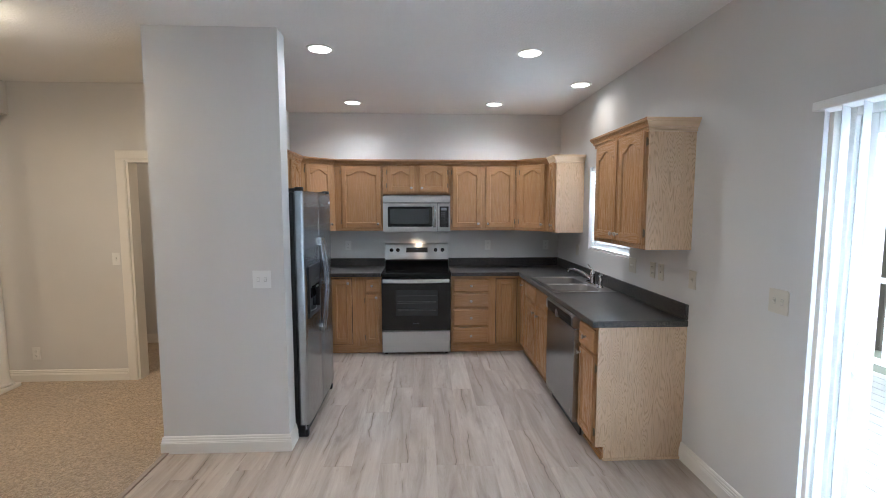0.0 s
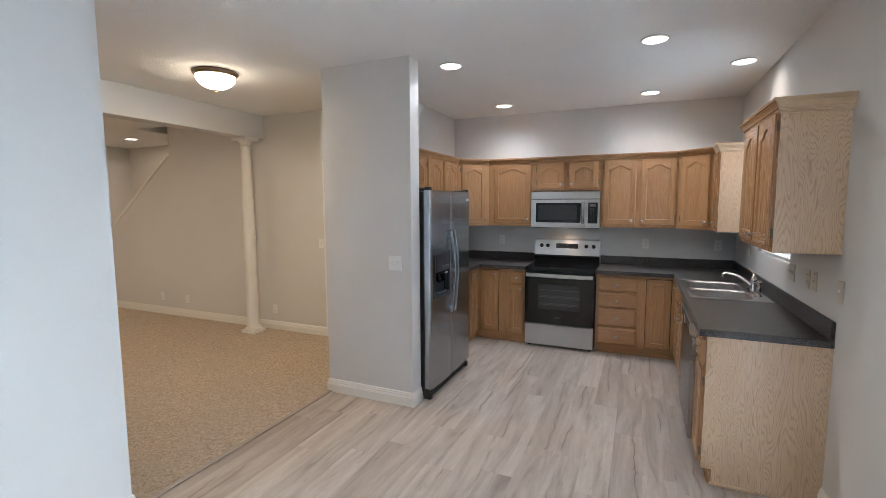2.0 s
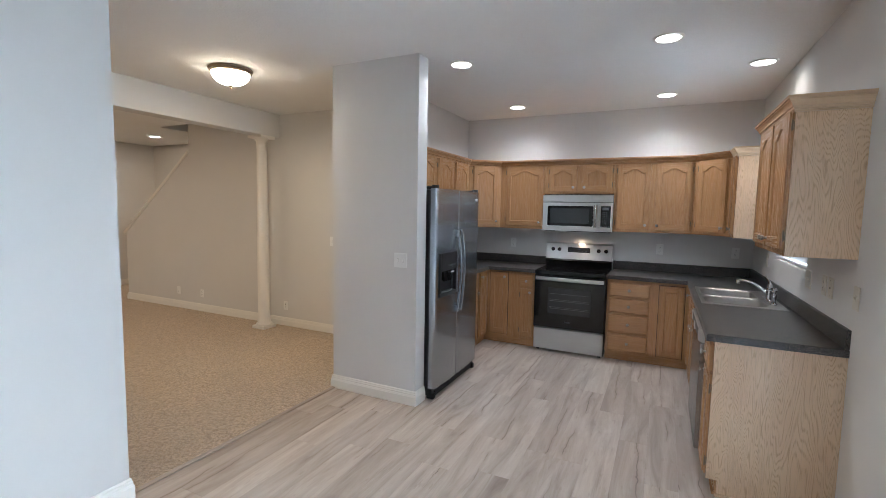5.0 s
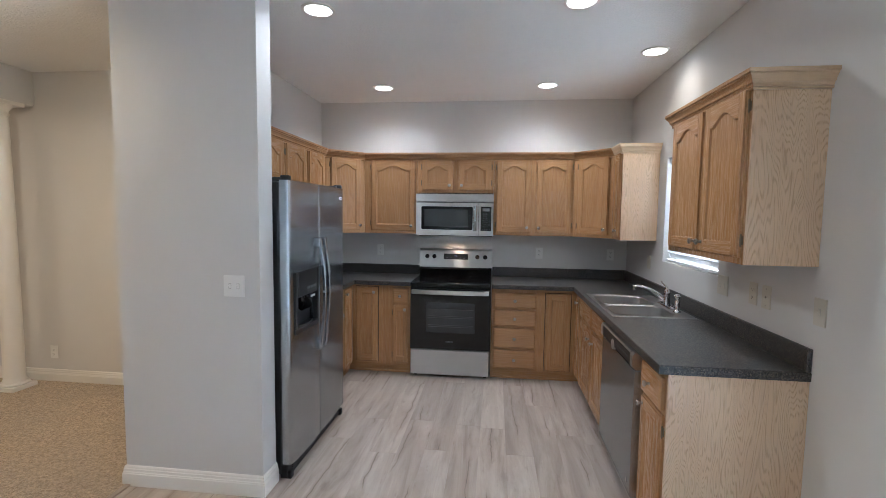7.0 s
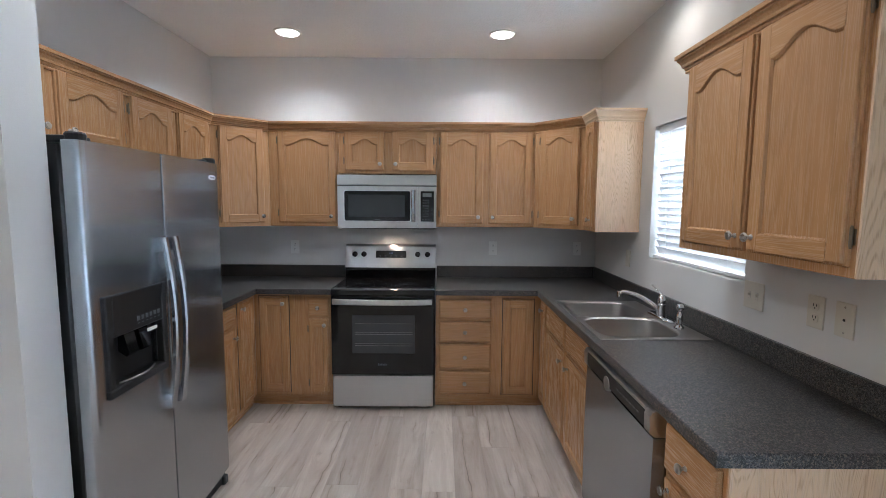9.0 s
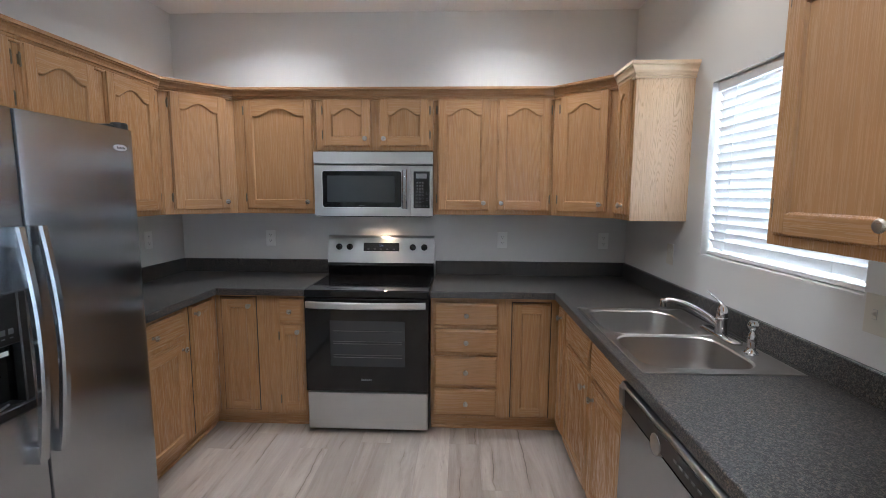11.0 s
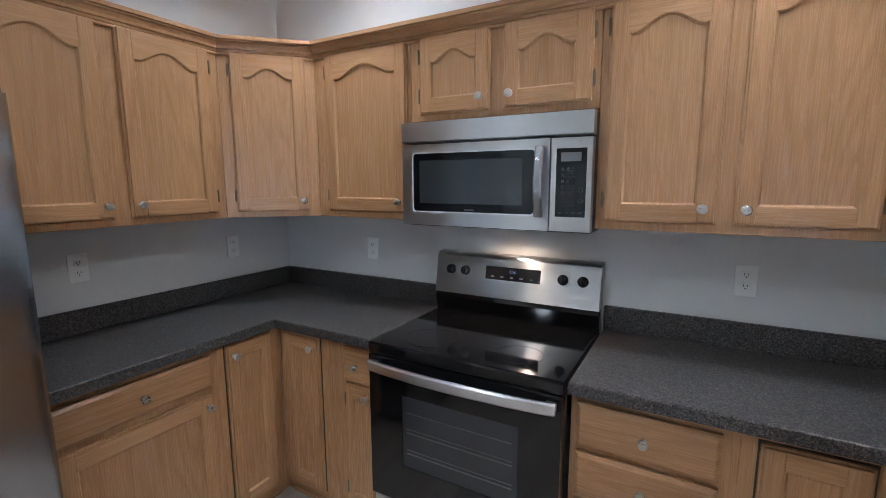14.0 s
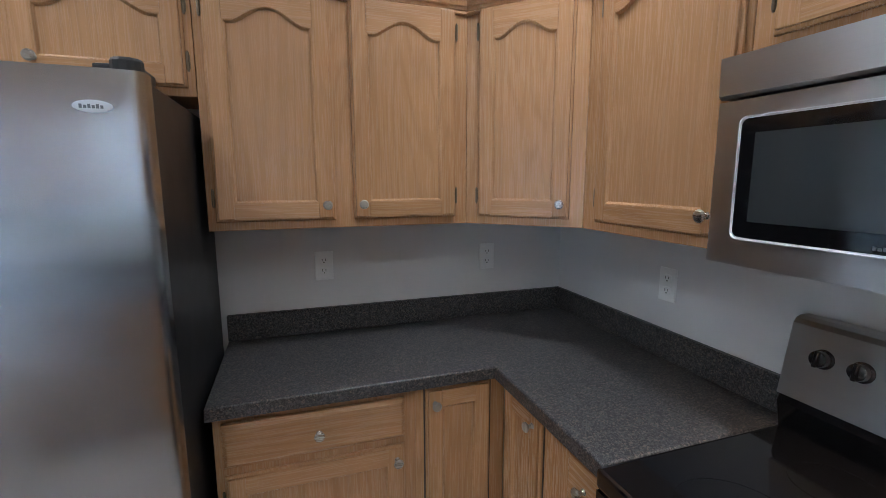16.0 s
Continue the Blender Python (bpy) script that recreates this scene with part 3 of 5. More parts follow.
def corner_cabinet(a, b, corner, rz, kx, label):
    m = pose(a[0], a[1], UZ, 0, 0, rz)
    cab = thing("corner_wall_cabinet", m, label, "cabinet", "oak wall cabinets")
    w = math.dist(a, b)
    inv = m.inverted()
    pts = []
    for px, py in corner:
        q = inv @ Vector((px, py, UZ))
        pts.append((q.x, q.y))
    bm = bmesh.new()
    prism(bm, [(0, 0.0198), (w, 0.0198)] + pts, "z", 0, UH)
    part("body", bm, OAK, cab)
    part("face_frame", boxes(((0, 0, 0), (w, 0.0195, UH)), bevel=0.0015), OAK, cab)
    door_front(cab, 0.05, w - 0.045, 0.028, UH - 0.008, (kx, KZ))


LC0, LC1 = (FXL, 4.947), (-0.850, FY + 0.027)
LC1 = (FXL + (FY - 4.947), FY)
RC0, RC1 = (1.190, FY), (1.490, FY - 0.300)
corner_cabinet(LC0, LC1, [(LC1[0], YB), (XL, YB), (XL, LC0[1])], 45, 0.350, "honey-oak diagonal corner wall cabinet")
corner_cabinet(RC0, RC1, [(XR, RC1[1]), (XR, YB), (RC0[0], YB)], -45, 0.350, "honey-oak diagonal corner wall cabinet beside the window")
wall_cabinet(pose(LC1[0], FY, UZ), -0.337 - LC1[0], D, [(-0.805 - LC1[0], -0.352 - LC1[0], -0.391 - LC1[0], KZ)], "honey-oak wall cabinet with one arched door")
wall_cabinet(pose(-0.335, FY, 1.77), 0.758, D, [(0.047, 0.357, 0.324, 0.073), (0.413, 0.733, 0.444, 0.073)],
             "short honey-oak wall cabinet above the microwave", 1.77, 0.335)
wall_cabinet(pose(0.425, FY, UZ), RC0[0] - 0.425, D, [(0.027, 0.364, 0.324, KZ), (0.408, 0.745, 0.438, KZ)], "honey-oak wall cabinet with two arched doors")
cab = wall_cabinet(pose(FXR, RC1[1], UZ, 0, 0, -90), RC1[1] - 4.70, XR - FXR, [(0.03, 0.215, 0.185, KZ)], "narrow honey-oak wall cabinet beside the window")
part("end_panel", boxes(((RC1[1] - 4.70, 0, 0), (RC1[1] - 4.694, XR - FXR, UH))), VENEER, cab, "pale oak veneer end panel")
cab = wall_cabinet(pose(FXR, 3.62, UZ, 0, 0, -90), 0.83, XR - FXR, [(0.035, 0.425, 0.395, KZ), (0.445, 0.815, 0.475, KZ)], "honey-oak wall cabinet with pale end panel")
part("end_panel", boxes(((0.83, 0, 0), (0.836, XR - FXR, UH))), VENEER, cab, "pale oak veneer end panel")

CROWN = [(0, 2.082), (0.008, 2.082), (0.0115, 2.086), (0.0115, 2.090), (0.008, 2.094), (0.0125, 2.097), (0.0145, 2.106), (0.021, 2.109), (0.023, 2.119),
         (0.030, 2.131), (0.036, 2.137), (0.036, 2.142), (0.043, 2.145), (0.043, 2.160), (0, 2.160)]
bm = bmesh.new()
sweep(bm, [(FXL, 3.147), LC0, LC1, RC0, RC1], CROWN)
structure("trim_crown", bm, OAK_H, "honey-oak crown moulding on the wall cabinets", "crown moulding")
bm = bmesh.new()
sweep(bm, [RC1, (FXR, 4.694), (XR, 4.694)], CROWN)
structure("trim_crown_end", bm, VENEER_H, "pale oak crown moulding on the end cabinet", "crown moulding")
bm = bmesh.new()
sweep(bm, [(XR, 3.62), (FXR, 3.62), (FXR, 2.784), (XR, 2.784)], CROWN)
for f in bm.faces:
    if f.calc_center_median().y < 2.783:
        f.material_index = 1
structure("trim_crown_near", bm, [OAK_H, VENEER_H], "honey-oak crown moulding on the wall cabinet", "crown moulding")

BY, BXL, BXR, BT, TOE = 4.995, -0.925, 1.215, 0.873, 0.09


def base_cabinet(m, w, depth, label, hollow=False):
    cab = thing("base_cabinet", m, label, "cabinet", "oak base cabinets")
    carcass(cab, w, BT, depth, TOE, 0.045, hollow)
    return cab


cab = base_cabinet(pose(BXL, 4.092, 0, 0, 0, 90), 0.585, BXL - XL, "honey-oak base cabinet with drawer and door")
drawer_front(cab, 0.023, 0.548, 0.715, 0.845)
door_front(cab, 0.023, 0.548, 0.105, 0.685, (0.520, 0.640), False)
cab = base_cabinet(pose(BXL, 4.677, 0, 0, 0, 90), BY - 4.677, BXL - XL, "narrow honey-oak corner base cabinet")
door_front(cab, 0.033, 0.258, 0.105, 0.858, (0.062, 0.809), False, False)
opening(cab, 0.033, 0.258, 0.105, 0.858)
cab = base_cabinet(pose(BXL, BY, 0), 0.305, YB - BY, "honey-oak corner base cabinet with door")
door_front(cab, 0.040, 0.258, 0.115, 0.850, (0.224, 0.801), False, False)
opening(cab, 0.040, 0.258, 0.115, 0.850)
part("toe_return", boxes(((-0.065, 0.0, 0), (-0.045, 0.065, TOE)), ((-0.045, 0.045, 0), (0.0, 0.065, TOE))), OAK_H, cab, "oak toe kick turning the corner")
cab = base_cabinet(pose(-0.620, BY, 0), 0.277, YB - BY, "narrow honey-oak base cabinet beside the range")
drawer_front(cab, 0.100, 0.254, 0.696, 0.845)
door_front(cab, 0.100, 0.250, 0.115, 0.680, (0.222, 0.640), False)
cab = base_cabinet(pose(0.427, BY, 0), 0.458, YB - BY, "honey-oak base cabinet with four drawers")
for z0, z1 in ((0.690, 0.836), (0.516, 0.670), (0.308, 0.498), (0.112, 0.288)):
    drawer_front(cab, 0.022, 0.416, z0, z1)
cab = base_cabinet(pose(0.885, BY, 0), BXR - 0.885, YB - BY, "honey-oak corner base cabinet with door")
door_front(cab, 0.043, 0.275, 0.105, 0.838, None, False)
opening(cab, 0.043, 0.275, 0.105, 0.838)
w = BXR - 0.885
part("toe_return", boxes(((w + 0.045, 0.0, 0), (w + 0.065, 0.065, TOE)), ((w, 0.045, 0), (w + 0.045, 0.065, TOE))), OAK_H, cab, "oak toe kick turning the corner")
cab = base_cabinet(pose(BXR, BY - 0.001, 0, 0, 0, -90), 0.238, XR - BXR, "narrow honey-oak corner base cabinet")
door_front(cab, 0.050, 0.220, 0.105, 0.845, (0.135, 0.785), False, False)
cab = base_cabinet(pose(BXR, 4.756, 0, 0, 0, -90), 0.958, XR - BXR, "honey-oak sink base cabinet with two doors", True)
drawer_front(cab, 0.025, 0.475, 0.700, 0.845, False)
drawer_front(cab, 0.505, 0.935, 0.700, 0.845, False)
door_front(cab, 0.025, 0.475, 0.105, 0.675, (0.420, 0.600), False)
door_front(cab, 0.505, 0.935, 0.105, 0.675, (0.560, 0.600), False)
cab = base_cabinet(pose(BXR, 3.098, 0, 0, 0, -90), 0.308, XR - BXR, "honey-oak base cabinet with pale end panel")
drawer_front(cab, 0.022, 0.290, 0.695, 0.845)
door_front(cab, 0.022, 0.290, 0.105, 0.675, (0.055, 0.635), False)
bm = bmesh.new()
prism(bm, [(0.0, TOE), (0.0, BT), (XR - BXR, BT), (XR - BXR, 0.0), (0.055, 0.0), (0.055, TOE)], "x", 0.308, 0.315)
box(bm, (0.315, 0.045, 0.0), (0.327, XR - BXR - 0.002, 0.018), 0.003)
part("end_panel", bm, VENEER, cab, "pale oak veneer end panel")


# ---- countertops, sink and taps ----
def slab(name, xs, ys, inside, z0, z1, label):
    bm = bmesh.new()
    verts = {}

    def v(i, j):
        if (i, j) not in verts:
            verts[i, j] = bm.verts.new((xs[i], ys[j], z1))
        return verts[i, j]
    for i in range(len(xs) - 1):
        for j in range(len(ys) - 1):
            if inside((xs[i] + xs[i + 1]) / 2, (ys[j] + ys[j + 1]) / 2):
                bm.faces.new((v(i, j), v(i + 1, j), v(i + 1, j + 1), v(i, j + 1)))
    down = bmesh.ops.extrude_face_region(bm, geom=bm.faces[:])
    for q in down["geom"]:
        if isinstance(q, bmesh.types.BMVert):
            q.co.z = z0
    bmesh.ops.recalc_face_normals(bm, faces=bm.faces[:])
    edges = [e for e in bm.edges if len(e.link_faces) == 2 and e.calc_face_angle(0) > 1 and all(abs(q.co.z - z1) < 1e-5 for q in e.verts)]
    bmesh.ops.bevel(bm, geom=edges, offset=0.006, segments=3, affect="EDGES", profile=0.5)
    top = thing(name, pose(0, 0, 0), label, "countertop", "laminate countertops")
    part("worktop", bm, LAMINATE, top)
    return top


CT0, CT1 = 0.874, 0.914
SK = (1.235, 1.715, 3.76, 4.56)
top = slab("countertop", (XL, -0.886, -0.344), (4.082, 4.938, YB), lambda x, y: x < -0.886 or y > 4.938, CT0, CT1,
           "charcoal speckled laminate corner countertop with backsplash")
part("backsplash", boxes(((XL, 4.082, CT1), (XL + 0.02, YB, CT1 + 0.10)), ((XL + 0.02, YB - 0.02, CT1), (-0.344, YB, CT1 + 0.10)), bevel=0.003), LAMINATE, top)
top = slab("countertop", (0.427, 1.172, SK[0], SK[1], XR), (2.775, SK[2], SK[3], 4.938, YB),
           lambda x, y: (x > 1.172 or y > 4.938) and not (SK[0] < x < SK[1] and SK[2] < y < SK[3]), CT0, CT1,
           "charcoal speckled laminate countertop holding the sink")
part("backsplash", boxes(((XR - 0.02, 2.775, CT1), (XR, YB - 0.02, CT1 + 0.10)), ((0.427, YB - 0.02, CT1), (XR, YB, CT1 + 0.10)), bevel=0.003), LAMINATE, top)


def round_rect(x0, x1, y0, y1, r, z, n=6):
    pts = []
    for cx, cy, a in ((x1 - r, y1 - r, 0), (x0 + r, y1 - r, 90), (x0 + r, y0 + r, 180), (x1 - r, y0 + r, 270)):
        for k in range(n + 1):
            t = radians(a + 90 * k / n)
            pts.append((cx + r * math.cos(t), cy + r * math.sin(t), z))
    return pts


sink = thing("kitchen_sink", pose(0, 0, 0), "stainless double-bowl sink set in the countertop", "sink")
for y0, y1, bowl in ((3.735, 4.150, (3.785, 4.135)), (4.150, 4.585, (4.165, 4.540))):
    bm = bmesh.new()
    bx0, bx1 = 1.244, 1.632
    rings = [round_rect(1.212, 1.738, y0, y1, 0.002, CT1 + 0.0005), round_rect(1.212, 1.738, y0, y1, 0.002, CT1 + 0.0035),
             round_rect(1.216, 1.734, y0 + 0.002, y1 - 0.002, 0.002, CT1 + 0.005), round_rect(1.222, 1.728, y0 + 0.004, y1 - 0.004, 0.004, CT1 + 0.003),
             round_rect(bx0 - 0.006, bx1 + 0.006, bowl[0] - 0.006, bowl[1] + 0.006, 0.085, CT1 + 0.003),
             round_rect(bx0, bx1, bowl[0], bowl[1], 0.082, CT1 - 0.003), round_rect(bx0 + 0.010, bx1 - 0.010, bowl[0] + 0.010, bowl[1] - 0.010, 0.078, CT1 - 0.09),
             round_rect(bx0 + 0.018, bx1 - 0.018, bowl[0] + 0.018, bowl[1] - 0.018, 0.078, CT1 - 0.125), round_rect(bx0 + 0.032, bx1 - 0.032, bowl[0] + 0.032, bowl[1] - 0.032, 0.075, CT1 - 0.150),
             round_rect(bx0 + 0.055, bx1 - 0.055, bowl[0] + 0.055, bowl[1] - 0.055, 0.065, CT1 - 0.163), round_rect(bx0 + 0.09, bx1 - 0.09, bowl[0] + 0.09, bowl[1] - 0.09, 0.04, CT1 - 0.167)]
    rings_mesh(bm, rings, False, True)
    bmesh.ops.recalc_face_normals(bm, faces=bm.faces[:])
    part("bowl", bm, SINK_STEEL, sink, "brushed stainless bowl", smooth=True)
    bm = bmesh.new()
    lathe(bm, [(0.0, -0.004), (0.030, -0.004), (0.034, 0.0), (0.044, 0.002), (0.045, 0.0), (0.0, -0.002)], Matrix.Translation(((bx0 + bx1) / 2, sum(bowl) / 2, CT1 - 0.1655)), 24)
    part("drain", bm, CHROME, sink, "round chrome drain", smooth=True)

FX, FYY, FZ = 1.690, 4.150, CT1 + 0.004
tap = thing("kitchen_faucet", pose(FX, FYY, FZ), "chrome single-lever kitchen faucet on the sink", "faucet")
bm = bmesh.new()
rings_mesh(bm, [round_rect(-0.028, 0.028, -0.128, 0.128, 0.027, 0.0), round_rect(-0.028, 0.028, -0.128, 0.128, 0.027, 0.006), round_rect(-0.018, 0.018, -0.116, 0.116, 0.017, 0.013)], False, True)
bmesh.ops.recalc_face_normals(bm, faces=bm.faces[:])
part("deck_plate", bm, CHROME, tap, smooth=True)
bm = bmesh.new()
lathe(bm, [(0.0, 0.01), (0.025, 0.01), (0.023, 0.03), (0.021, 0.068), (0.023, 0.070), (0.023, 0.076), (0.021, 0.078), (0.022, 0.098), (0.017, 0.118), (0.008, 0.130), (0.0, 0.133)], n=24)
part("faucet_body", bm, CHROME, tap, smooth=True)
bm = bmesh.new()
TIP = (-0.185, 0.090, 0.125)
pts = []
for k in range(15):
    u = k / 14
    pts.append((TIP[0] * u - 0.01, TIP[1] * u + 0.008, 0.045 + 0.083 * math.sin(min(1.0, u * 1.12) * math.pi / 2) ** 0.9 - (0.010 if u > 0.93 else 0)))
tube(bm, pts, [0.0145 - 0.005 * (k / 14) for k in range(15)], 14)
lathe(bm, [(0.0, -0.022), (0.013, -0.022), (0.0135, 0.006), (0.009, 0.01), (0.0, 0.011)], Matrix.Translation((TIP[0] - 0.012, TIP[1] + 0.012, 0.118)))
part("spout", bm, CHROME, tap, smooth=True)
bm = bmesh.new()
tube(bm, [(0.0, 0.0, 0.124), (0.0, 0.012, 0.137), (-0.004, 0.035, 0.146), (-0.008, 0.065, 0.155), (-0.010, 0.092, 0.168)], [0.011, 0.008, 0.006, 0.0055, 0.0075], 10, 0.6)
part("lever", bm, CHROME, tap, smooth=True)
spray = thing("side_sprayer", pose(1.680, 3.935, FZ), "chrome side sprayer standing in the sink rim", "sprayer")
bm = bmesh.new()
lathe(bm, [(0.0, 0.0), (0.026, 0.0), (0.025, 0.006), (0.016, 0.014), (0.014, 0.022), (0.0, 0.024)])
part("sprayer_base", bm, CHROME, spray, smooth=True)
bm = bmesh.new()
lathe(bm, [(0.0, 0.02), (0.012, 0.022), (0.017, 0.045), (0.016, 0.07), (0.009, 0.082), (0.009, 0.088), (0.017, 0.098), (0.019, 0.11), (0.013, 0.122), (0.0, 0.125)])
part("spray_head", bm, CHROME, spray, smooth=True)


# ---- appliances ----
def refrigerator():
    fr = thing("refrigerator", pose(-0.690, 3.155, 0, 0, 0, 90), "stainless side-by-side refrigerator with black body", "refrigerator")
    w, h0, h1 = 0.912, 0.095, 1.735
    part("body", boxes(((0.004, 0.068, 0.03), (w - 0.004, 0.742, 1.725)), bevel=0.006), BLACK, fr, "textured black side body")
    left = [(0.0, 0.056), (0.0, 0.022), (0.002, 0.014), (0.007, 0.007), (0.015, 0.003), (0.030, 0.000), (0.100, -0.005), (0.200, -0.010), (0.300, -0.011), (0.395, -0.009), (0.409, -0.005), (0.412, 0.002), (0.412, 0.056)]
    right = [(w - x * 494 / 412, y) for x, y in left][::-1]

    def face_y(x):
        for (a, ya), (b, yb) in zip(left[1:], left[2:]):
            if a <= x <= b and b > a:
                return ya + (yb - ya) * (x - a) / (b - a)
        return 0.0
    gap = 0.006
    X0, X1, Z0, Z1 = 0.062, 0.375, 0.862, 1.196
    bm = bmesh.new()
    prism(bm, left, "z", h0, Z0)
    prism(bm, left, "z", Z1, h1)
    prism(bm, [p for p in left if p[0] < X0] + [(X0, face_y(X0)), (X0, 0.056)], "z", Z0, Z1)
    prism(bm, [(X1, 0.056), (X1, face_y(X1))] + [p for p in left if p[0] > X1], "z", Z0, Z1)
    a = part("freezer_door", bm, STEEL_V, fr, "brushed stainless freezer door", smooth=True)
    bm = bmesh.new()
    prism(bm, right, "z", h0, h1)
    b = part("fridge_door", bm, STEEL_V, fr, "brushed stainless refrigerator door", smooth=True)
    for door, hx in ((a, 0.372), (b, 0.444)):
        bm = bmesh.new()
        pts = []
        for k in range(17):
            u = k / 16
            pts.append((hx, -0.030 - 0.032 * math.sin(math.pi * u), 0.680 + 0.715 * u))
        rings = [[(x + dx, y + dy, z) for dx, dy in ((-0.013, 0.010), (-0.014, -0.004), (-0.008, -0.010), (0.008, -0.010), (0.014, -0.004), (0.013, 0.010))] for x, y, z in pts]
        made = rings_mesh(bm, rings, True, True)
        for z in (0.675, 1.335):
            box(bm, (hx - 0.017, -0.036, z), (hx + 0.017, -0.004, z + 0.06), 0.006, 2)
        bmesh.ops.recalc_face_normals(bm, faces=bm.faces[:])
        part("handle", bm, STEEL_V, door, "long bowed stainless handle", smooth=True)
    bm = bmesh.new()
    f = -0.014
    for p, q in (((0.050, f, 0.845), (0.388, 0.02, 0.876)), ((0.050, f, 0.876), (0.080, 0.02, 1.212)), ((0.360, f, 0.876), (0.388, 0.02, 1.212)), ((0.080, f, 1.060), (0.360, 0.03, 1.212))):
        box(bm, p, q, 0.004)
    part("dispenser", bm, BLACK, a, "black ice and water dispenser")
    part("dispenser_recess", boxes(((0.080, 0.040, 0.870), (0.360, 0.050, 1.065)), ((0.080, 0.0, 0.868), (0.360, 0.045, 0.878))), BLACK, a)
    for x in (0.165, 0.245):
        bm = bmesh.new()
        prism(bm, [(0.036, 1.055), (0.012, 1.050), (-0.004, 0.975), (0.006, 0.965), (0.036, 0.985)], "x", x, x + 0.055)
        part("paddle", bm, BLACK_GLOSS, a, "black dispenser paddle")
    for k in range(6):
        part("button", boxes(((0.205 + k * 0.024, f - 0.0015, 1.092), (0.219 + k * 0.024, f, 1.108))), KEY_GREY, a, "small grey button")
        part("button_mark", boxes(((0.207 + k * 0.024, f - 0.0012, 1.080), (0.217 + k * 0.024, f, 1.083))), KEY_GREY, a)
    part("sticker", boxes(((0.262, f - 0.001, 1.034), (0.318, f + 0.004, 1.046))), WHITE_PLASTIC, a, "small white sticker")
    bm = bmesh.new()
    pts = [(0.12 + 0.2 * k / 10, 0.005 - 0.022 * math.sin(math.pi * k / 10), 0.884) for k in range(11)]
    tube(bm, pts, 0.0035, 8)
    part("drip_tray_edge", bm, STEEL, a, "bright drip tray edge")
    bm = bmesh.new()
    lathe(bm, [(0.0, 0.0), (0.034, 0.0), (0.033, 0.003), (0.0, 0.0045)], Matrix.Translation((0.823, -0.0045, 1.662)) @ Matrix.Rotation(radians(90), 4, "X") @ Matrix.Diagonal((1, 0.36, 1, 1)), 28)
    badge = part("badge", bm, SILVER, b, "oval bright badge", smooth=True)
    bm = bmesh.new()
    label_bars(bm, 0.802, 1.6575, 0.042, 0.008, -0.0088, 6)
    part("maker_mark", bm, KEY_GREY, badge)
    bm = bmesh.new()
    box(bm, (0.012, 0.030, 1.728), (0.095, 0.150, 1.752), 0.006, 2)
    lathe(bm, [(0.0, 0.0), (0.030, 0.0), (0.030, 0.020), (0.027, 0.026), (0.0, 0.028)], Matrix.Translation((0.035, 0.035, 1.735)), 14)
    part("hinge_cover", bm, BLACK, fr, "black plastic hinge cover")
    bm = bmesh.new()
    box(bm, (w - 0.095, 0.030, 1.728), (w - 0.012, 0.150, 1.752), 0.006, 2)
    lathe(bm, [(0.0, 0.0), (0.030, 0.0), (0.030, 0.020), (0.027, 0.026), (0.0, 0.028)], Matrix.Translation((w - 0.035, 0.035, 1.735)), 14)
    part("hinge_cover", bm, BLACK, fr, "black plastic hinge cover")
    bm = bmesh.new()
    box(bm, (0.008, 0.030, 0.004), (w - 0.008, 0.075, 0.088), 0.006)
    for k in range(5):
        box(bm, (0.06, 0.024, 0.022 + k * 0.013), (w - 0.06, 0.032, 0.028 + k * 0.013))
    part("base_grille", bm, BLACK, fr, "black louvred base grille")
    for x in (0.012, w - 0.052):
        part("foot", boxes(((x, 0.012, 0.0), (x + 0.04, 0.080, 0.05)), bevel=0.006), BLACK, fr)
    part("rear_foot", boxes(((0.05, 0.62, 0.0), (w - 0.05, 0.68, 0.032))), BLACK, fr)


def label_bars(bm, x, z, w, h, y, n):
    for k in range(n):
        box(bm, (x + w * k / n, y - 0.0008, z), (x + w * (k + 0.7) / n, y, z + h * (1.0 if k % 2 == 0 else 0.75)))


def digits(name, text, m, size, material, parent):
    """Readable figures as flat letters."""
    curve = bpy.data.curves.new(name, "FONT")
    curve.body, curve.size, curve.align_x, curve.align_y = text, size, "CENTER", "CENTER"
    curve.extrude = 0.0003
    curve.materials.append(material)
    ob = new(name, curve)
    ob.parent, ob.matrix_basis = parent, m
    return ob


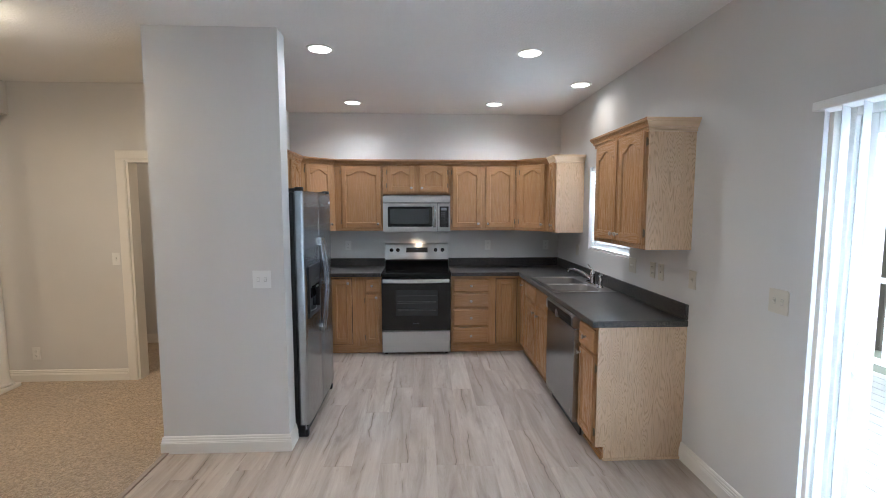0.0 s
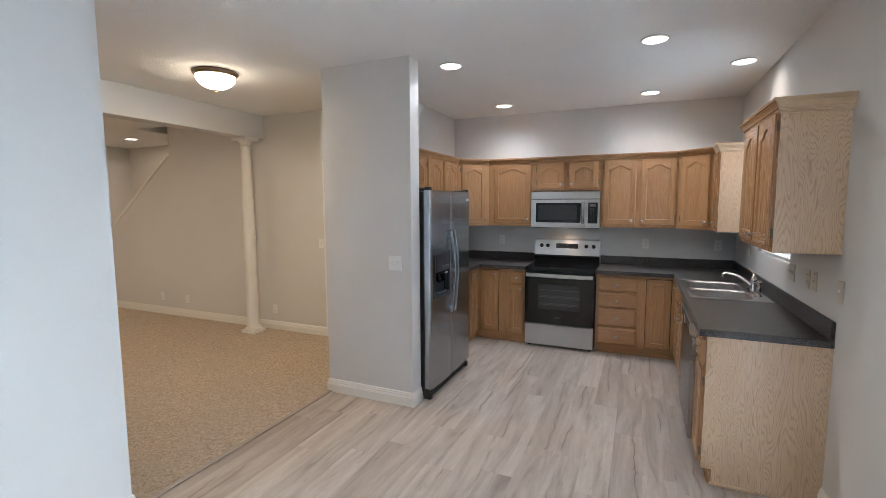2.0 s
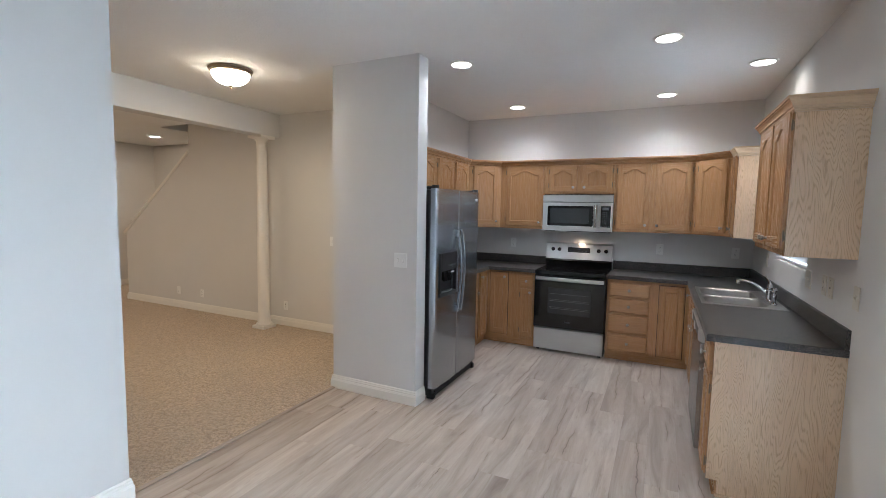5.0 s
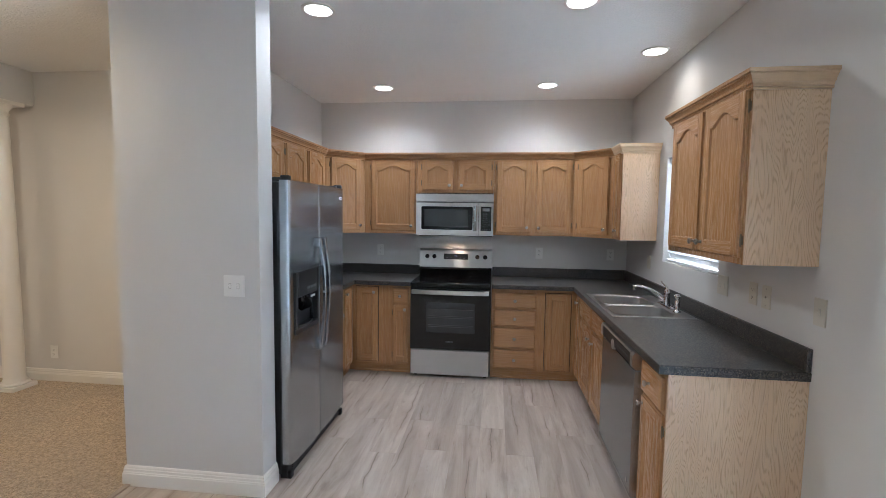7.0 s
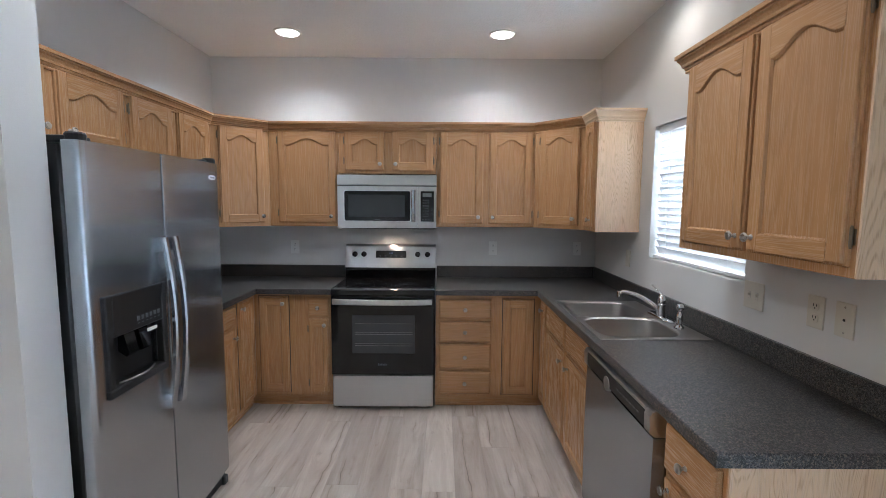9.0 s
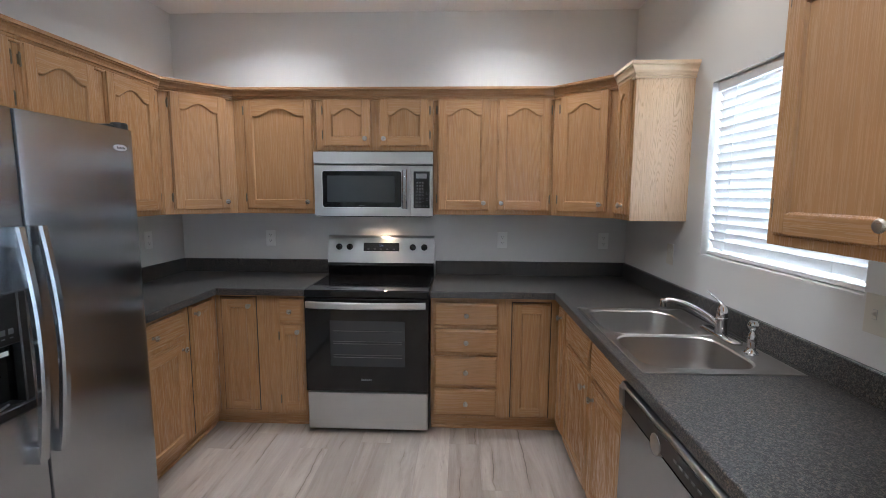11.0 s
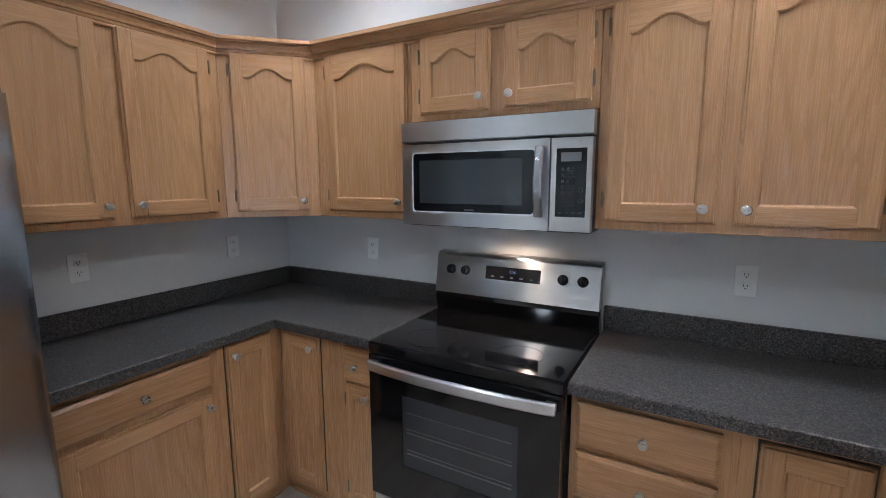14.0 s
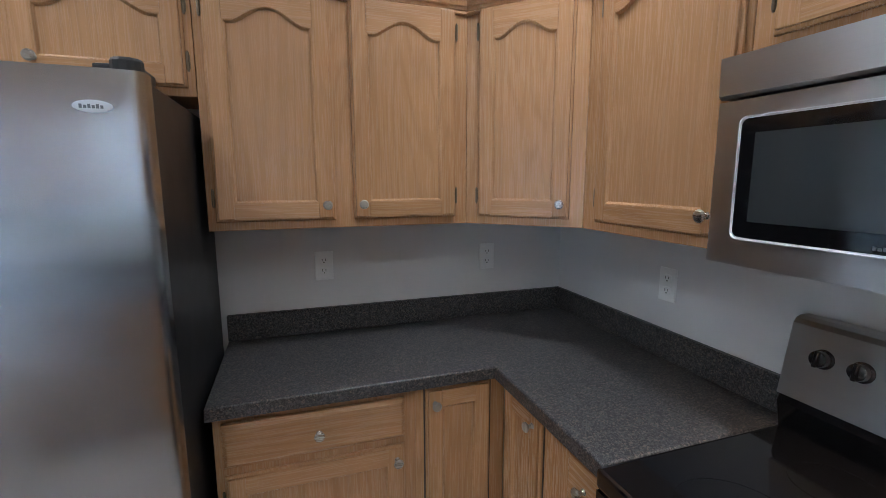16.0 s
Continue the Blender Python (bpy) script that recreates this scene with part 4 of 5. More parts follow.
def electric_range():
    w = 0.758
    rg = thing("electric_range", pose(-0.338, 4.930, 0), "stainless and black electric range between the cabinets", "range")
    part("body", boxes(((0.002, 0.035, 0.022), (w - 0.002, 0.590, 0.893)), bevel=0.004), BLACK, rg, "black enamel body")
    for x in (0.03, w - 0.06):
        for y in (0.06, 0.5):
            part("foot", boxes(((x, y, 0), (x + 0.03, y + 0.03, 0.024))), BLACK, rg)
    part("storage_drawer", boxes(((0.006, 0.0, 0.030), (w - 0.006, 0.036, 0.272)), bevel=0.006), STEEL, rg, "brushed stainless storage drawer")
    bm = bmesh.new()
    X0, X1, Z0, Z1 = 0.155, 0.615, 0.442, 0.730
    y0, y1 = -0.012, 0.036
    for p, q in (((0.004, y0, 0.284), (w - 0.004, y1, Z0)), ((0.004, y0, Z1), (w - 0.004, y1, 0.868)), ((0.004, y0, Z0), (X0, y1, Z1)), ((X1, y0, Z0), (w - 0.004, y1, Z1))):
        box(bm, p, q)
    bmesh.ops.remove_doubles(bm, verts=bm.verts[:], dist=1e-5)
    door = part("oven_door", bm, BLACK_GLOSS, rg, "black glass oven door")
    part("oven_window", boxes(((X0, y0 + 0.004, Z0), (X1, y0 + 0.008, Z1))), DARK_WINDOW, door, "tinted oven window")
    bm = bmesh.new()
    for z in (0.50, 0.515, 0.585, 0.60, 0.665):
        tube(bm, [(X0 + 0.02, y0 + 0.0022, z), (X1 - 0.02, y0 + 0.0022, z)], 0.0016 if z not in (0.50, 0.585) else 0.0022, 6)
    part("oven_rack", bm, RACK, door, "grey wire oven racks behind the glass")
    bm = bmesh.new()
    pts = []
    for k in range(21):
        u = k / 20
        pts.append((0.018 + (w - 0.036) * u, -0.030 - 0.026 * math.sin(math.pi * u) ** 0.7 if 0 < u < 1 else -0.030, 0.832))
    rings = [[(x, y + dy, z + dz) for dy, dz in ((0.008, -0.019), (-0.004, -0.021), (-0.010, -0.014), (-0.010, 0.014), (-0.004, 0.021), (0.008, 0.019))] for x, y, z in pts]
    rings_mesh(bm, rings, True, True)
    for x in (0.020, w - 0.055):
        box(bm, (x, -0.036, 0.817), (x + 0.035, -0.008, 0.848), 0.004)
    bmesh.ops.recalc_face_normals(bm, faces=bm.faces[:])
    part("handle", bm, STEEL, door, "bowed brushed stainless handle", smooth=True)
    bm = bmesh.new()
    label_bars(bm, w / 2 - 0.035, 0.352, 0.07, 0.014, y0, 6)
    part("maker_mark", bm, KEY_GREY, door)
    bm = bmesh.new()
    box(bm, (0.0, -0.012, 0.872), (w, 0.545, 0.917), 0.008, 2)
    top = part("cooktop", bm, BLACK_GLOSS, rg, "black glass ceramic cooktop")
    for cx, cy, r in ((0.20, 0.14, 0.105), (0.56, 0.14, 0.085), (0.20, 0.40, 0.075), (0.56, 0.40, 0.105)):
        bm = bmesh.new()
        hoop(bm, r, 0.0012, Matrix.Translation((cx, cy, 0.9172)), 40)
        part("burner_ring", bm, BURNER, top, "thin grey burner ring")
    bm = bmesh.new()
    prism(bm, [(0.528, 0.905), (0.590, 0.905), (0.590, 1.01), (0.520, 1.01), (0.510, 0.985)], "x", 0.002, w - 0.002)
    part("riser", bm, BLACK_GLOSS, rg, "black glossy riser behind the cooktop")
    bm = bmesh.new()
    prism(bm, [(0.508, 1.006), (0.590, 1.006), (0.590, 1.196), (0.560, 1.196), (0.546, 1.191), (0.538, 1.180)], "x", 0.0, w)
    back = part("control_panel", bm, STEEL, rg, "brushed stainless control panel")
    lean = math.degrees(math.atan2(0.030, 0.162))

    def on(x, z, out=0.0):
        return Matrix.Translation((x, 0.508 + (z - 1.006) * 0.030 / 0.162 - out, z)) @ Matrix.Rotation(radians(90 - lean), 4, "X")
    for x in (0.080, 0.155, 0.606, 0.688):
        bm = bmesh.new()
        lathe(bm, [(0.0, 0.0), (0.0225, 0.0), (0.0225, 0.005), (0.019, 0.007), (0.018, 0.024), (0.015, 0.026), (0.0, 0.026)], n=24)
        box(bm, (-0.0045, -0.019, 0.022), (0.0045, 0.019, 0.034), 0.002)
        part("knob", bm, KNOB_BLACK, back, "black control knob", on(x, 1.116), True)
    part("display", boxes(((-0.128, -0.030, 0.0), (0.128, 0.030, 0.0022)), bevel=0.001), BLACK_GLOSS, back, "black display window", on(0.382, 1.117))
    digits("clock_figures", "2:56", on(0.382, 1.127, 0.0027), 0.018, CLOCK, back)
    for k in range(5):
        part("display_key", boxes(((-0.10 + 0.045 * k, -0.018, 0.0022), (-0.085 + 0.045 * k, -0.013, 0.0026))), RACK, back, "", on(0.382, 1.117))


def microwave():
    w, h = 0.757, 0.413
    mw = thing("microwave_oven", pose(-0.331, 5.165, 1.345), "stainless over-the-range microwave with black window", "microwave")
    part("body", boxes(((0.003, 0.034, 0.0), (w - 0.003, 0.364, h - 0.002)), bevel=0.004), BLACK, mw, "dark metal body")
    bm = bmesh.new()
    prism(bm, [(0.036, 0.332), (0.004, 0.332), (-0.004, 0.338), (-0.005, 0.402), (-0.005, 0.411), (0.036, 0.412)], "x", 0.0, w)
    part("vent_panel", bm, STEEL, mw, "brushed stainless vent panel")
    X0, X1, Z0, Z1 = 0.050, 0.560, 0.060, 0.292
    bm = bmesh.new()
    for p, q in (((0.0, 0.0, 0.006), (0.612, 0.033, Z0)), ((0.0, 0.0, Z1), (0.612, 0.033, 0.326)), ((0.0, 0.0, Z0), (X0, 0.033, Z1)), ((X1, 0.0, Z0), (0.612, 0.033, Z1))):
        box(bm, p, q)
    bmesh.ops.remove_doubles(bm, verts=bm.verts[:], dist=1e-5)
    door = part("door", bm, STEEL, mw, "brushed stainless door frame")
    bm = bmesh.new()

    def rr(i, y):
        return [(x, y, z) for x, z, _ in round_rect(X0 - 0.002 + i, X1 + 0.002 - i, Z0 - 0.002 + i, Z1 + 0.002 - i, 0.014, 0)]
    rings_mesh(bm, [rr(-0.0006, 0.0), rr(-0.0006, -0.0014), rr(0.0010, -0.0014), rr(0.002, 0.001), rr(0.004, 0.001)])
    bmesh.ops.recalc_face_normals(bm, faces=bm.faces[:])
    part("window_bezel", bm, SILVER, door, "bright window bezel", smooth=True)
    part("window_border", boxes(((X0, 0.0015, Z0), (X1, 0.006, Z1))), BLACK_GLOSS, door, "black glass window border")
    part("window_screen", boxes(((X0 + 0.032, -0.0005, Z0 + 0.034), (X1 - 0.045, 0.0014, Z1 - 0.03))), GREY_WINDOW, door, "grey perforated screen glass")
    bm = bmesh.new()
    label_bars(bm, 0.285, 0.068, 0.040, 0.006, 0.0013, 6)
    part("maker_mark", bm, RACK, door)
    bm = bmesh.new()
    pts = [(0.582, -0.018 - 0.024 * math.sin(math.pi * k / 12), 0.055 + 0.245 * k / 12) for k in range(13)]
    rings = [[(x + dx, y + dy, z) for dx, dy in ((-0.014, 0.010), (-0.016, -0.002), (-0.009, -0.009), (0.009, -0.009), (0.016, -0.002), (0.014, 0.010))] for x, y, z in pts]
    rings_mesh(bm, rings, True, True)
    for z in (0.055, 0.265):
        box(bm, (0.570, -0.022, z), (0.594, 0.0, z + 0.035), 0.004)
    bmesh.ops.recalc_face_normals(bm, faces=bm.faces[:])
    part("handle", bm, STEEL_V, door, "bowed stainless handle", smooth=True)
    panel = part("control_panel", boxes(((0.616, 0.0, 0.006), (w, 0.033, 0.326)), bevel=0.002), STEEL, mw, "brushed stainless control panel")
    part("keypad", boxes(((0.636, -0.002, 0.058), (0.738, 0.002, 0.290)), bevel=0.001), BLACK_GLOSS, panel, "black touch keypad")
    part("display", boxes(((0.652, -0.003, 0.246), (0.720, -0.0018, 0.276))), KEY_GREY, panel, "small grey display")
    for r in range(7):
        for c in range(3):
            bm = bmesh.new()
            x, z = 0.660 + c * 0.017, 0.222 - r * 0.0205
            if r > 2:
                hoop(bm, 0.0045, 0.001, Matrix.Translation((x, -0.002, z)) @ Matrix.Rotation(radians(90), 4, "X"), 14)
            else:
                box(bm, (x - 0.004, -0.0026, z - 0.003), (x + 0.004, -0.002, z + 0.003))
                box(bm, (x - 0.0055, -0.0026, z - 0.0075), (x + 0.0055, -0.002, z - 0.006))
            part("key", bm, RACK, panel)
    for z in (0.150, 0.114):
        bm = bmesh.new()
        hoop(bm, 0.0062, 0.0014, Matrix.Translation((0.722, -0.002, z)) @ Matrix.Rotation(radians(90), 4, "X"), 16)
        part("round_key", bm, RACK, panel)
    for k in range(4):
        part("key", boxes(((0.650 + k * 0.022, -0.0026, 0.070), (0.660 + k * 0.022, -0.002, 0.074))), RACK, panel)
    part("underside", boxes(((0.02, 0.06, -0.003), (w - 0.02, 0.34, 0.001)), bevel=0.001), BLACK, mw, "black vented underside")


def dishwasher():
    w = 0.692
    dw = thing("dishwasher", pose(1.172, 3.794, 0, 0, 0, -90), "stainless dishwasher under the countertop", "dishwasher")
    part("tub", boxes(((0.006, 0.050, 0.085), (w - 0.006, 0.580, 0.866))), BLACK, dw, "dark tub sides")
    bm = bmesh.new()
    prism(bm, [(0.048, 0.100), (0.004, 0.100), (0.0, 0.106), (-0.003, 0.45), (0.0, 0.772), (0.048, 0.772)], "x", 0.004, w - 0.004)
    door = part("door", bm, STEEL_V, dw, "brushed stainless front panel")
    bm = bmesh.new()
    sec = [(0.048, 0.778), (0.006, 0.776), (-0.014, 0.790), (-0.016, 0.846), (-0.006, 0.864), (0.048, 0.866)]
    prism(bm, sec, "x", 0.004, 0.045)
    part("end_cap", bm, STEEL, dw, "grey end cap")
    bm = bmesh.new()
    prism(bm, sec, "x", w - 0.045, w - 0.004)
    part("end_cap", bm, STEEL, dw, "grey end cap")
    bm = bmesh.new()
    prism(bm, [(0.048, 0.778), (0.004, 0.776), (-0.010, 0.790), (-0.012, 0.848), (0.0, 0.862), (0.048, 0.864)], "x", 0.045, w - 0.045)
    ctrl = part("control_strip", bm, BLACK, dw, "black control strip")
    part("top_rail", boxes(((0.045, -0.014, 0.852), (w - 0.045, 0.02, 0.866)), bevel=0.003), STEEL, dw)
    bm = bmesh.new()
    lathe(bm, [(0.0, -0.01), (0.032, -0.01), (0.030, 0.006), (0.0, 0.010)], Matrix.Translation((w * 0.42, -0.008, 0.800)) @ Matrix.Rotation(radians(90), 4, "X"), 20)
    part("latch", bm, STEEL, dw, "rounded grey latch", smooth=True)
    bm = bmesh.new()
    for k in range(7):
        box(bm, (0.40 + k * 0.030, -0.0135, 0.818), (0.416 + k * 0.030, -0.0115, 0.824))
    part("control_marks", bm, KEY_GREY, ctrl)
    bm = bmesh.new()
    lathe(bm, [(0.0, 0.0), (0.011, 0.0), (0.011, 0.0015), (0.0, 0.002)], Matrix.Translation((w - 0.06, -0.0015, 0.16)) @ Matrix.Rotation(radians(90), 4, "X"), 16)
    part("badge", bm, CHROME, door, "small round badge")
    part("kick_plate", boxes(((0.006, 0.055, 0.0), (w - 0.006, 0.070, 0.088))), BLACK, dw, "black kick plate")


refrigerator()
electric_range()
microwave()
dishwasher()


# ---- lamps ----
# The carpeted room's last four cans are added to house its fill lamps.
for k, (lx, ly) in enumerate(DOWNLIGHTS + LIVING_AND_FILL_LIGHTS):
    can = thing("recessed_downlight", pose(lx, ly, CEIL), "round white recessed downlight lit in the ceiling, some in the living room added as fill", "ceiling light", "recessed downlights")
    bm = bmesh.new()
    rings = [[(r * math.cos(2 * math.pi * i / 40), r * math.sin(2 * math.pi * i / 40), z) for i in range(40)] for r, z in ((0.097, 0.0), (0.096, -0.006), (0.088, -0.010), (0.078, -0.008), (0.074, 0.0))]
    rings_mesh(bm, rings)
    bmesh.ops.recalc_face_normals(bm, faces=bm.faces[:])
    part("trim_ring", bm, TRIM, can, smooth=True)
    bm = bmesh.new()
    lathe(bm, [(0.0, -0.004), (0.077, -0.004), (0.077, -0.002), (0.0, -0.001)], n=40)
    part("lens", bm, LENS, can, "glowing white lens")

SMALL = Matrix.Diagonal((0.92, 0.92, 0.96, 1))
dome = thing("flush_ceiling_light", pose(*DOME, CEIL), "lit flush dome light with antique brass rim", "ceiling light")
bm = bmesh.new()
lathe(bm, [(0.0, 0.0), (0.185, 0.0), (0.195, -0.008), (0.192, -0.018), (0.180, -0.024), (0.182, -0.034), (0.172, -0.042), (0.166, -0.040), (0.0, -0.030)], SMALL, 48)
part("rim", bm, BRASS, dome, "antique brass rim", smooth=True)
bm = bmesh.new()
lathe(bm, [(0.0, -0.036)] + [(0.166 * math.cos(a), -0.040 - 0.105 * math.sin(a)) for a in [math.pi / 2 * k / 12 for k in range(13)]], SMALL, 48)
part("glass_bowl", bm, BOWL, dome, "glowing frosted glass bowl", smooth=True)
bm = bmesh.new()
lathe(bm, [(0.0, -0.142), (0.018, -0.144), (0.020, -0.150), (0.010, -0.156), (0.008, -0.162), (0.011, -0.168), (0.006, -0.176), (0.0, -0.178)], SMALL, 20)
part("finial", bm, BRASS, dome, "small brass finial", smooth=True)


# ---- post, doors and stair cap ----
post = thing("round_column", pose(-3.645, 4.110, 0.008), "white round column under the beam", "column")
H = 2.432
part("plinth", boxes(((-0.104, -0.104, 0.0), (0.104, 0.104, 0.036)), bevel=0.004), TRIM, post)
bm = bmesh.new()
lathe(bm, [(0.0, 0.036), (0.094, 0.036), (0.101, 0.047), (0.098, 0.060), (0.085, 0.068), (0.082, 0.078), (0.077, 0.088), (0.073, 0.110), (0.072, 0.8), (0.067, 1.5), (0.058, H - 0.15),
           (0.058, H - 0.118), (0.066, H - 0.114), (0.066, H - 0.100), (0.059, H - 0.096), (0.061, H - 0.076), (0.082, H - 0.048), (0.098, H - 0.034), (0.0, H - 0.034)], n=40)
part("shaft", bm, TRIM, post, smooth=True)
part("abacus", boxes(((-0.114, -0.114, H - 0.034), (0.114, 0.114, H)), bevel=0.004), TRIM, post)

bm = bmesh.new()
dirn = Vector((1.61, 0, 1.219)).normalized()
nrm = Vector((-dirn.z, 0, dirn.x))
a, b = Vector((-6.99, 0, 1.086)), Vector((-5.34, 0, 2.335))
pr = [(a + nrm * 0.0), (b + nrm * 0.0), (b + nrm * 0.022), (a + nrm * 0.022)]
prism(bm, [(p.x, p.z) for p in pr], "y", NORTH_Y - 0.018, NORTH_Y + 0.138)
pr = [(a + nrm * -0.012), (b + nrm * -0.012), (b + nrm * 0.0), (a + nrm * 0.0)]
prism(bm, [(p.x, p.z) for p in pr], "y", NORTH_Y - 0.012, NORTH_Y - 0.001)
structure("trim_stair_cap", bm, TRIM, "white painted cap on the sloped stair wall", "trim")

CASE = 0.085


def casing(name, u0, u1, top, at):
    """Door casing round an opening; at(u, out, z) gives the place."""
    bm = bmesh.new()
    for p, q in (((u0 - CASE, 0), (u0, top)), ((u1, 0), (u1 + CASE, top)), ((u0 - CASE, top), (u1 + CASE, top + CASE))):
        for inset, out in ((0.0, 0.012), (0.012, 0.018)):
            c, d = at(p[0] + inset, 0.0, p[1] + (inset if p[1] else 0.008)), at(q[0] - inset * 0.4, out, q[1] - (inset if q[1] > top else 0))
            box(bm, [min(c[i], d[i]) for i in range(3)], [max(c[i], d[i]) for i in range(3)], 0.002)
    return structure(name, bm, TRIM, "white painted door casing", "door casing")


casing("trim_door_hall", -2.565, -1.83, 2.05, lambda u, o, z: (u, NORTH_Y - o, z))
casing("trim_door_closet", D0, D1, 2.06, lambda u, o, z: (FAR_X + o, u, z))
structure("trim_jamb_hall", boxes(((-2.565, NORTH_Y - 0.002, 0.008), (-2.545, NORTH_Y + 0.125, 2.05)), ((-1.85, NORTH_Y - 0.002, 0.008), (-1.83, NORTH_Y + 0.125, 2.05)),
                                  ((-2.545, NORTH_Y - 0.002, 2.03), (-1.85, NORTH_Y + 0.125, 2.05))), TRIM, "white painted door jamb", "door jamb")


def bifold_leaf(name, m, w, h, label):
    """A narrow folding closet door leaf with two raised panels on each face."""
    d = thing(name, m, label, "door", "", "structure")
    part("leaf", boxes(((0, 0, 0.012), (w, 0.035, h)), bevel=0.002), TRIM, d)
    for z0, z1 in ((0.16, 0.80), (0.98, h - 0.12)):
        for y, s in ((0.0, -1), (0.035, 1)):
            bm = bmesh.new()
            rg = [[(0.075 + i, y + s * o, z0 + i), (w - 0.075 - i, y + s * o, z0 + i), (w - 0.075 - i, y + s * o, z1 - i), (0.075 + i, y + s * o, z1 - i)]
                  for i, o in ((0, 0.0005), (0.008, 0.005), (0.028, 0.005), (0.042, 0.009))]
            rings_mesh(bm, rg, False, True)
            bmesh.ops.recalc_face_normals(bm, faces=bm.faces[:])
            part("panel", bm, TRIM, d)
    for y, turn in ((0.0, 90), (0.035, -90)):
        bm = bmesh.new()
        lathe(bm, [(0.0, 0.0), (0.012, 0.0), (0.009, 0.006), (0.009, 0.016), (0.019, 0.026), (0.017, 0.034), (0.0, 0.037)], Matrix.Translation((w * 0.5, y, 0.89)) @ Matrix.Rotation(radians(turn), 4, "X"), 18)
        part("door_knob", bm, NICKEL, d, "small round metal knob", smooth=True)
    return d


bifold_leaf("door_closet", pose(FAR_X - 0.04, D1 - 0.01, 0.008, 0, 0, -50), 0.38, 2.02, "half-open white folding closet door leaf")
structure("trim_closet_shelf", boxes(((FAR_X - 0.8, D0 - 0.5, 1.68), (FAR_X - 0.45, D1 + 0.5, 1.70))), TRIM, "white closet shelf", "shelf")


# ---- plates on the walls ----
def plate(m, kind, material=WHITE_PLASTIC):
    """A wall plate in the plane y = 0 facing -y."""
    w = 0.117 if kind == "double" else 0.071
    names = {"outlet": ("wall_outlet", "small duplex wall outlet plate", "outlet"), "switch": ("light_switch", "single toggle light switch plate", "light switch"),
             "double": ("light_switch", "double toggle light switch plate", "light switch"), "jack": ("wall_jack", "small wall jack plate", "wall jack"),
             "rocker": ("light_switch", "narrow rocker light switch plate", "light switch")}
    name, label, cat = names[kind]
    col = "almond" if material == ALMOND else "white"
    ob = thing(name, m, col + " " + label + " on the painted wall", cat, "wall plates")
    bm = bmesh.new()
    box(bm, (-w / 2, -0.006, -0.0575), (w / 2, 0, 0.0575), 0.003, 2)
    part("cover", bm, material, ob)
    if kind == "outlet":
        for z in (-0.021, 0.021):
            bm = bmesh.new()
            rings_mesh(bm, [[(x, y, zz + z) for x, zz, _ in round_rect(-0.016 + i, 0.016 - i, -0.0145 + i, 0.0145 - i, 0.008, 0, 4)] for i, y in ((0, -0.005), (0, -0.0075), (0.001, -0.0082))], False, True)
            bmesh.ops.recalc_face_normals(bm, faces=bm.faces[:])
            sock = part("socket", bm, material, ob)
            bm = bmesh.new()
            for x in (-0.0062, 0.0062):
                box(bm, (x - 0.0011, -0.0088, z - 0.001), (x + 0.0011, -0.008, z + 0.008))
            lathe(bm, [(0.0, 0.0), (0.0026, 0.0), (0.0026, 0.0007), (0.0, 0.0008)], Matrix.Translation((0, -0.0081, z - 0.007)) @ Matrix.Rotation(radians(90), 4, "X"), 10)
            part("slots", bm, SLOT, sock)
    elif kind in ("switch", "double"):
        for x in ((-0.023, 0.023) if kind == "double" else (0.0,)):
            bm = bmesh.new()
            box(bm, (x - 0.006, -0.0075, -0.013), (x + 0.006, -0.005, 0.013))
            prism(bm, [(-0.006, -0.006), (-0.016, 0.004), (-0.015, 0.009), (-0.006, 0.006)], "x", x - 0.0045, x + 0.0045)
            part("toggle", bm, material, ob)
            # Thin grey plate painted as the toggle's shade on the cover.
            part("toggle_slot", boxes(((x - 0.0075, -0.0066, -0.0145), (x + 0.0075, -0.0055, 0.0145))), PLATE_SHADE, ob, "grey plate for the shade round the toggle")
    elif kind == "rocker":
        part("rocker", boxes(((-0.016, -0.009, -0.033), (0.016, -0.005, 0.033)), bevel=0.002), material, ob)
    else:
        part("jack", boxes(((-0.004, -0.0085, -0.004), (0.004, -0.005, 0.004)), bevel=0.001), SLOT, ob)
        bm = bmesh.new()
        for z in (-0.042, 0.042):
            lathe(bm, [(0.0, 0.0), (0.0035, 0.0), (0.003, 0.0012), (0.0, 0.0015)], Matrix.Translation((0, -0.006, z)) @ Matrix.Rotation(radians(90), 4, "X"), 10)
        part("screws", bm, NICKEL, ob)
    return ob


for x in (-0.782, 0.906, 1.622):
    plate(pose(x, YB, 1.168), "outlet")
for y in (4.445, 5.150):
    plate(pose(XL, y, 1.182, 0, 0, 90), "outlet")
plate(pose(XR, 3.55, 1.166, 0, 0, -90), "double", ALMOND)
plate(pose(XR, 3.235, 1.172, 0, 0, -90), "outlet", ALMOND)
plate(pose(XR, 3.120, 1.172, 0, 0, -90), "jack", ALMOND)
plate(pose(XR, 2.750, 1.176, 0, 0, -90), "switch", ALMOND)
plate(pose(XR, 2.070, 1.183, 0, 0, -90), "double", ALMOND)
plate(pose(XR, 4.84, 1.168, 0, 0, -90), "rocker", ALMOND)
plate(pose(-0.926, STUB_Y, 1.160), "double")
plate(pose(NEAR_X, 0.38, 0.308, 0, 0, 90), "outlet")
plate(pose(-2.70, NORTH_Y, 1.154), "switch")
for x in (-3.475, -5.655, -5.125):
    plate(pose(x, NORTH_Y, 0.272), "outlet")


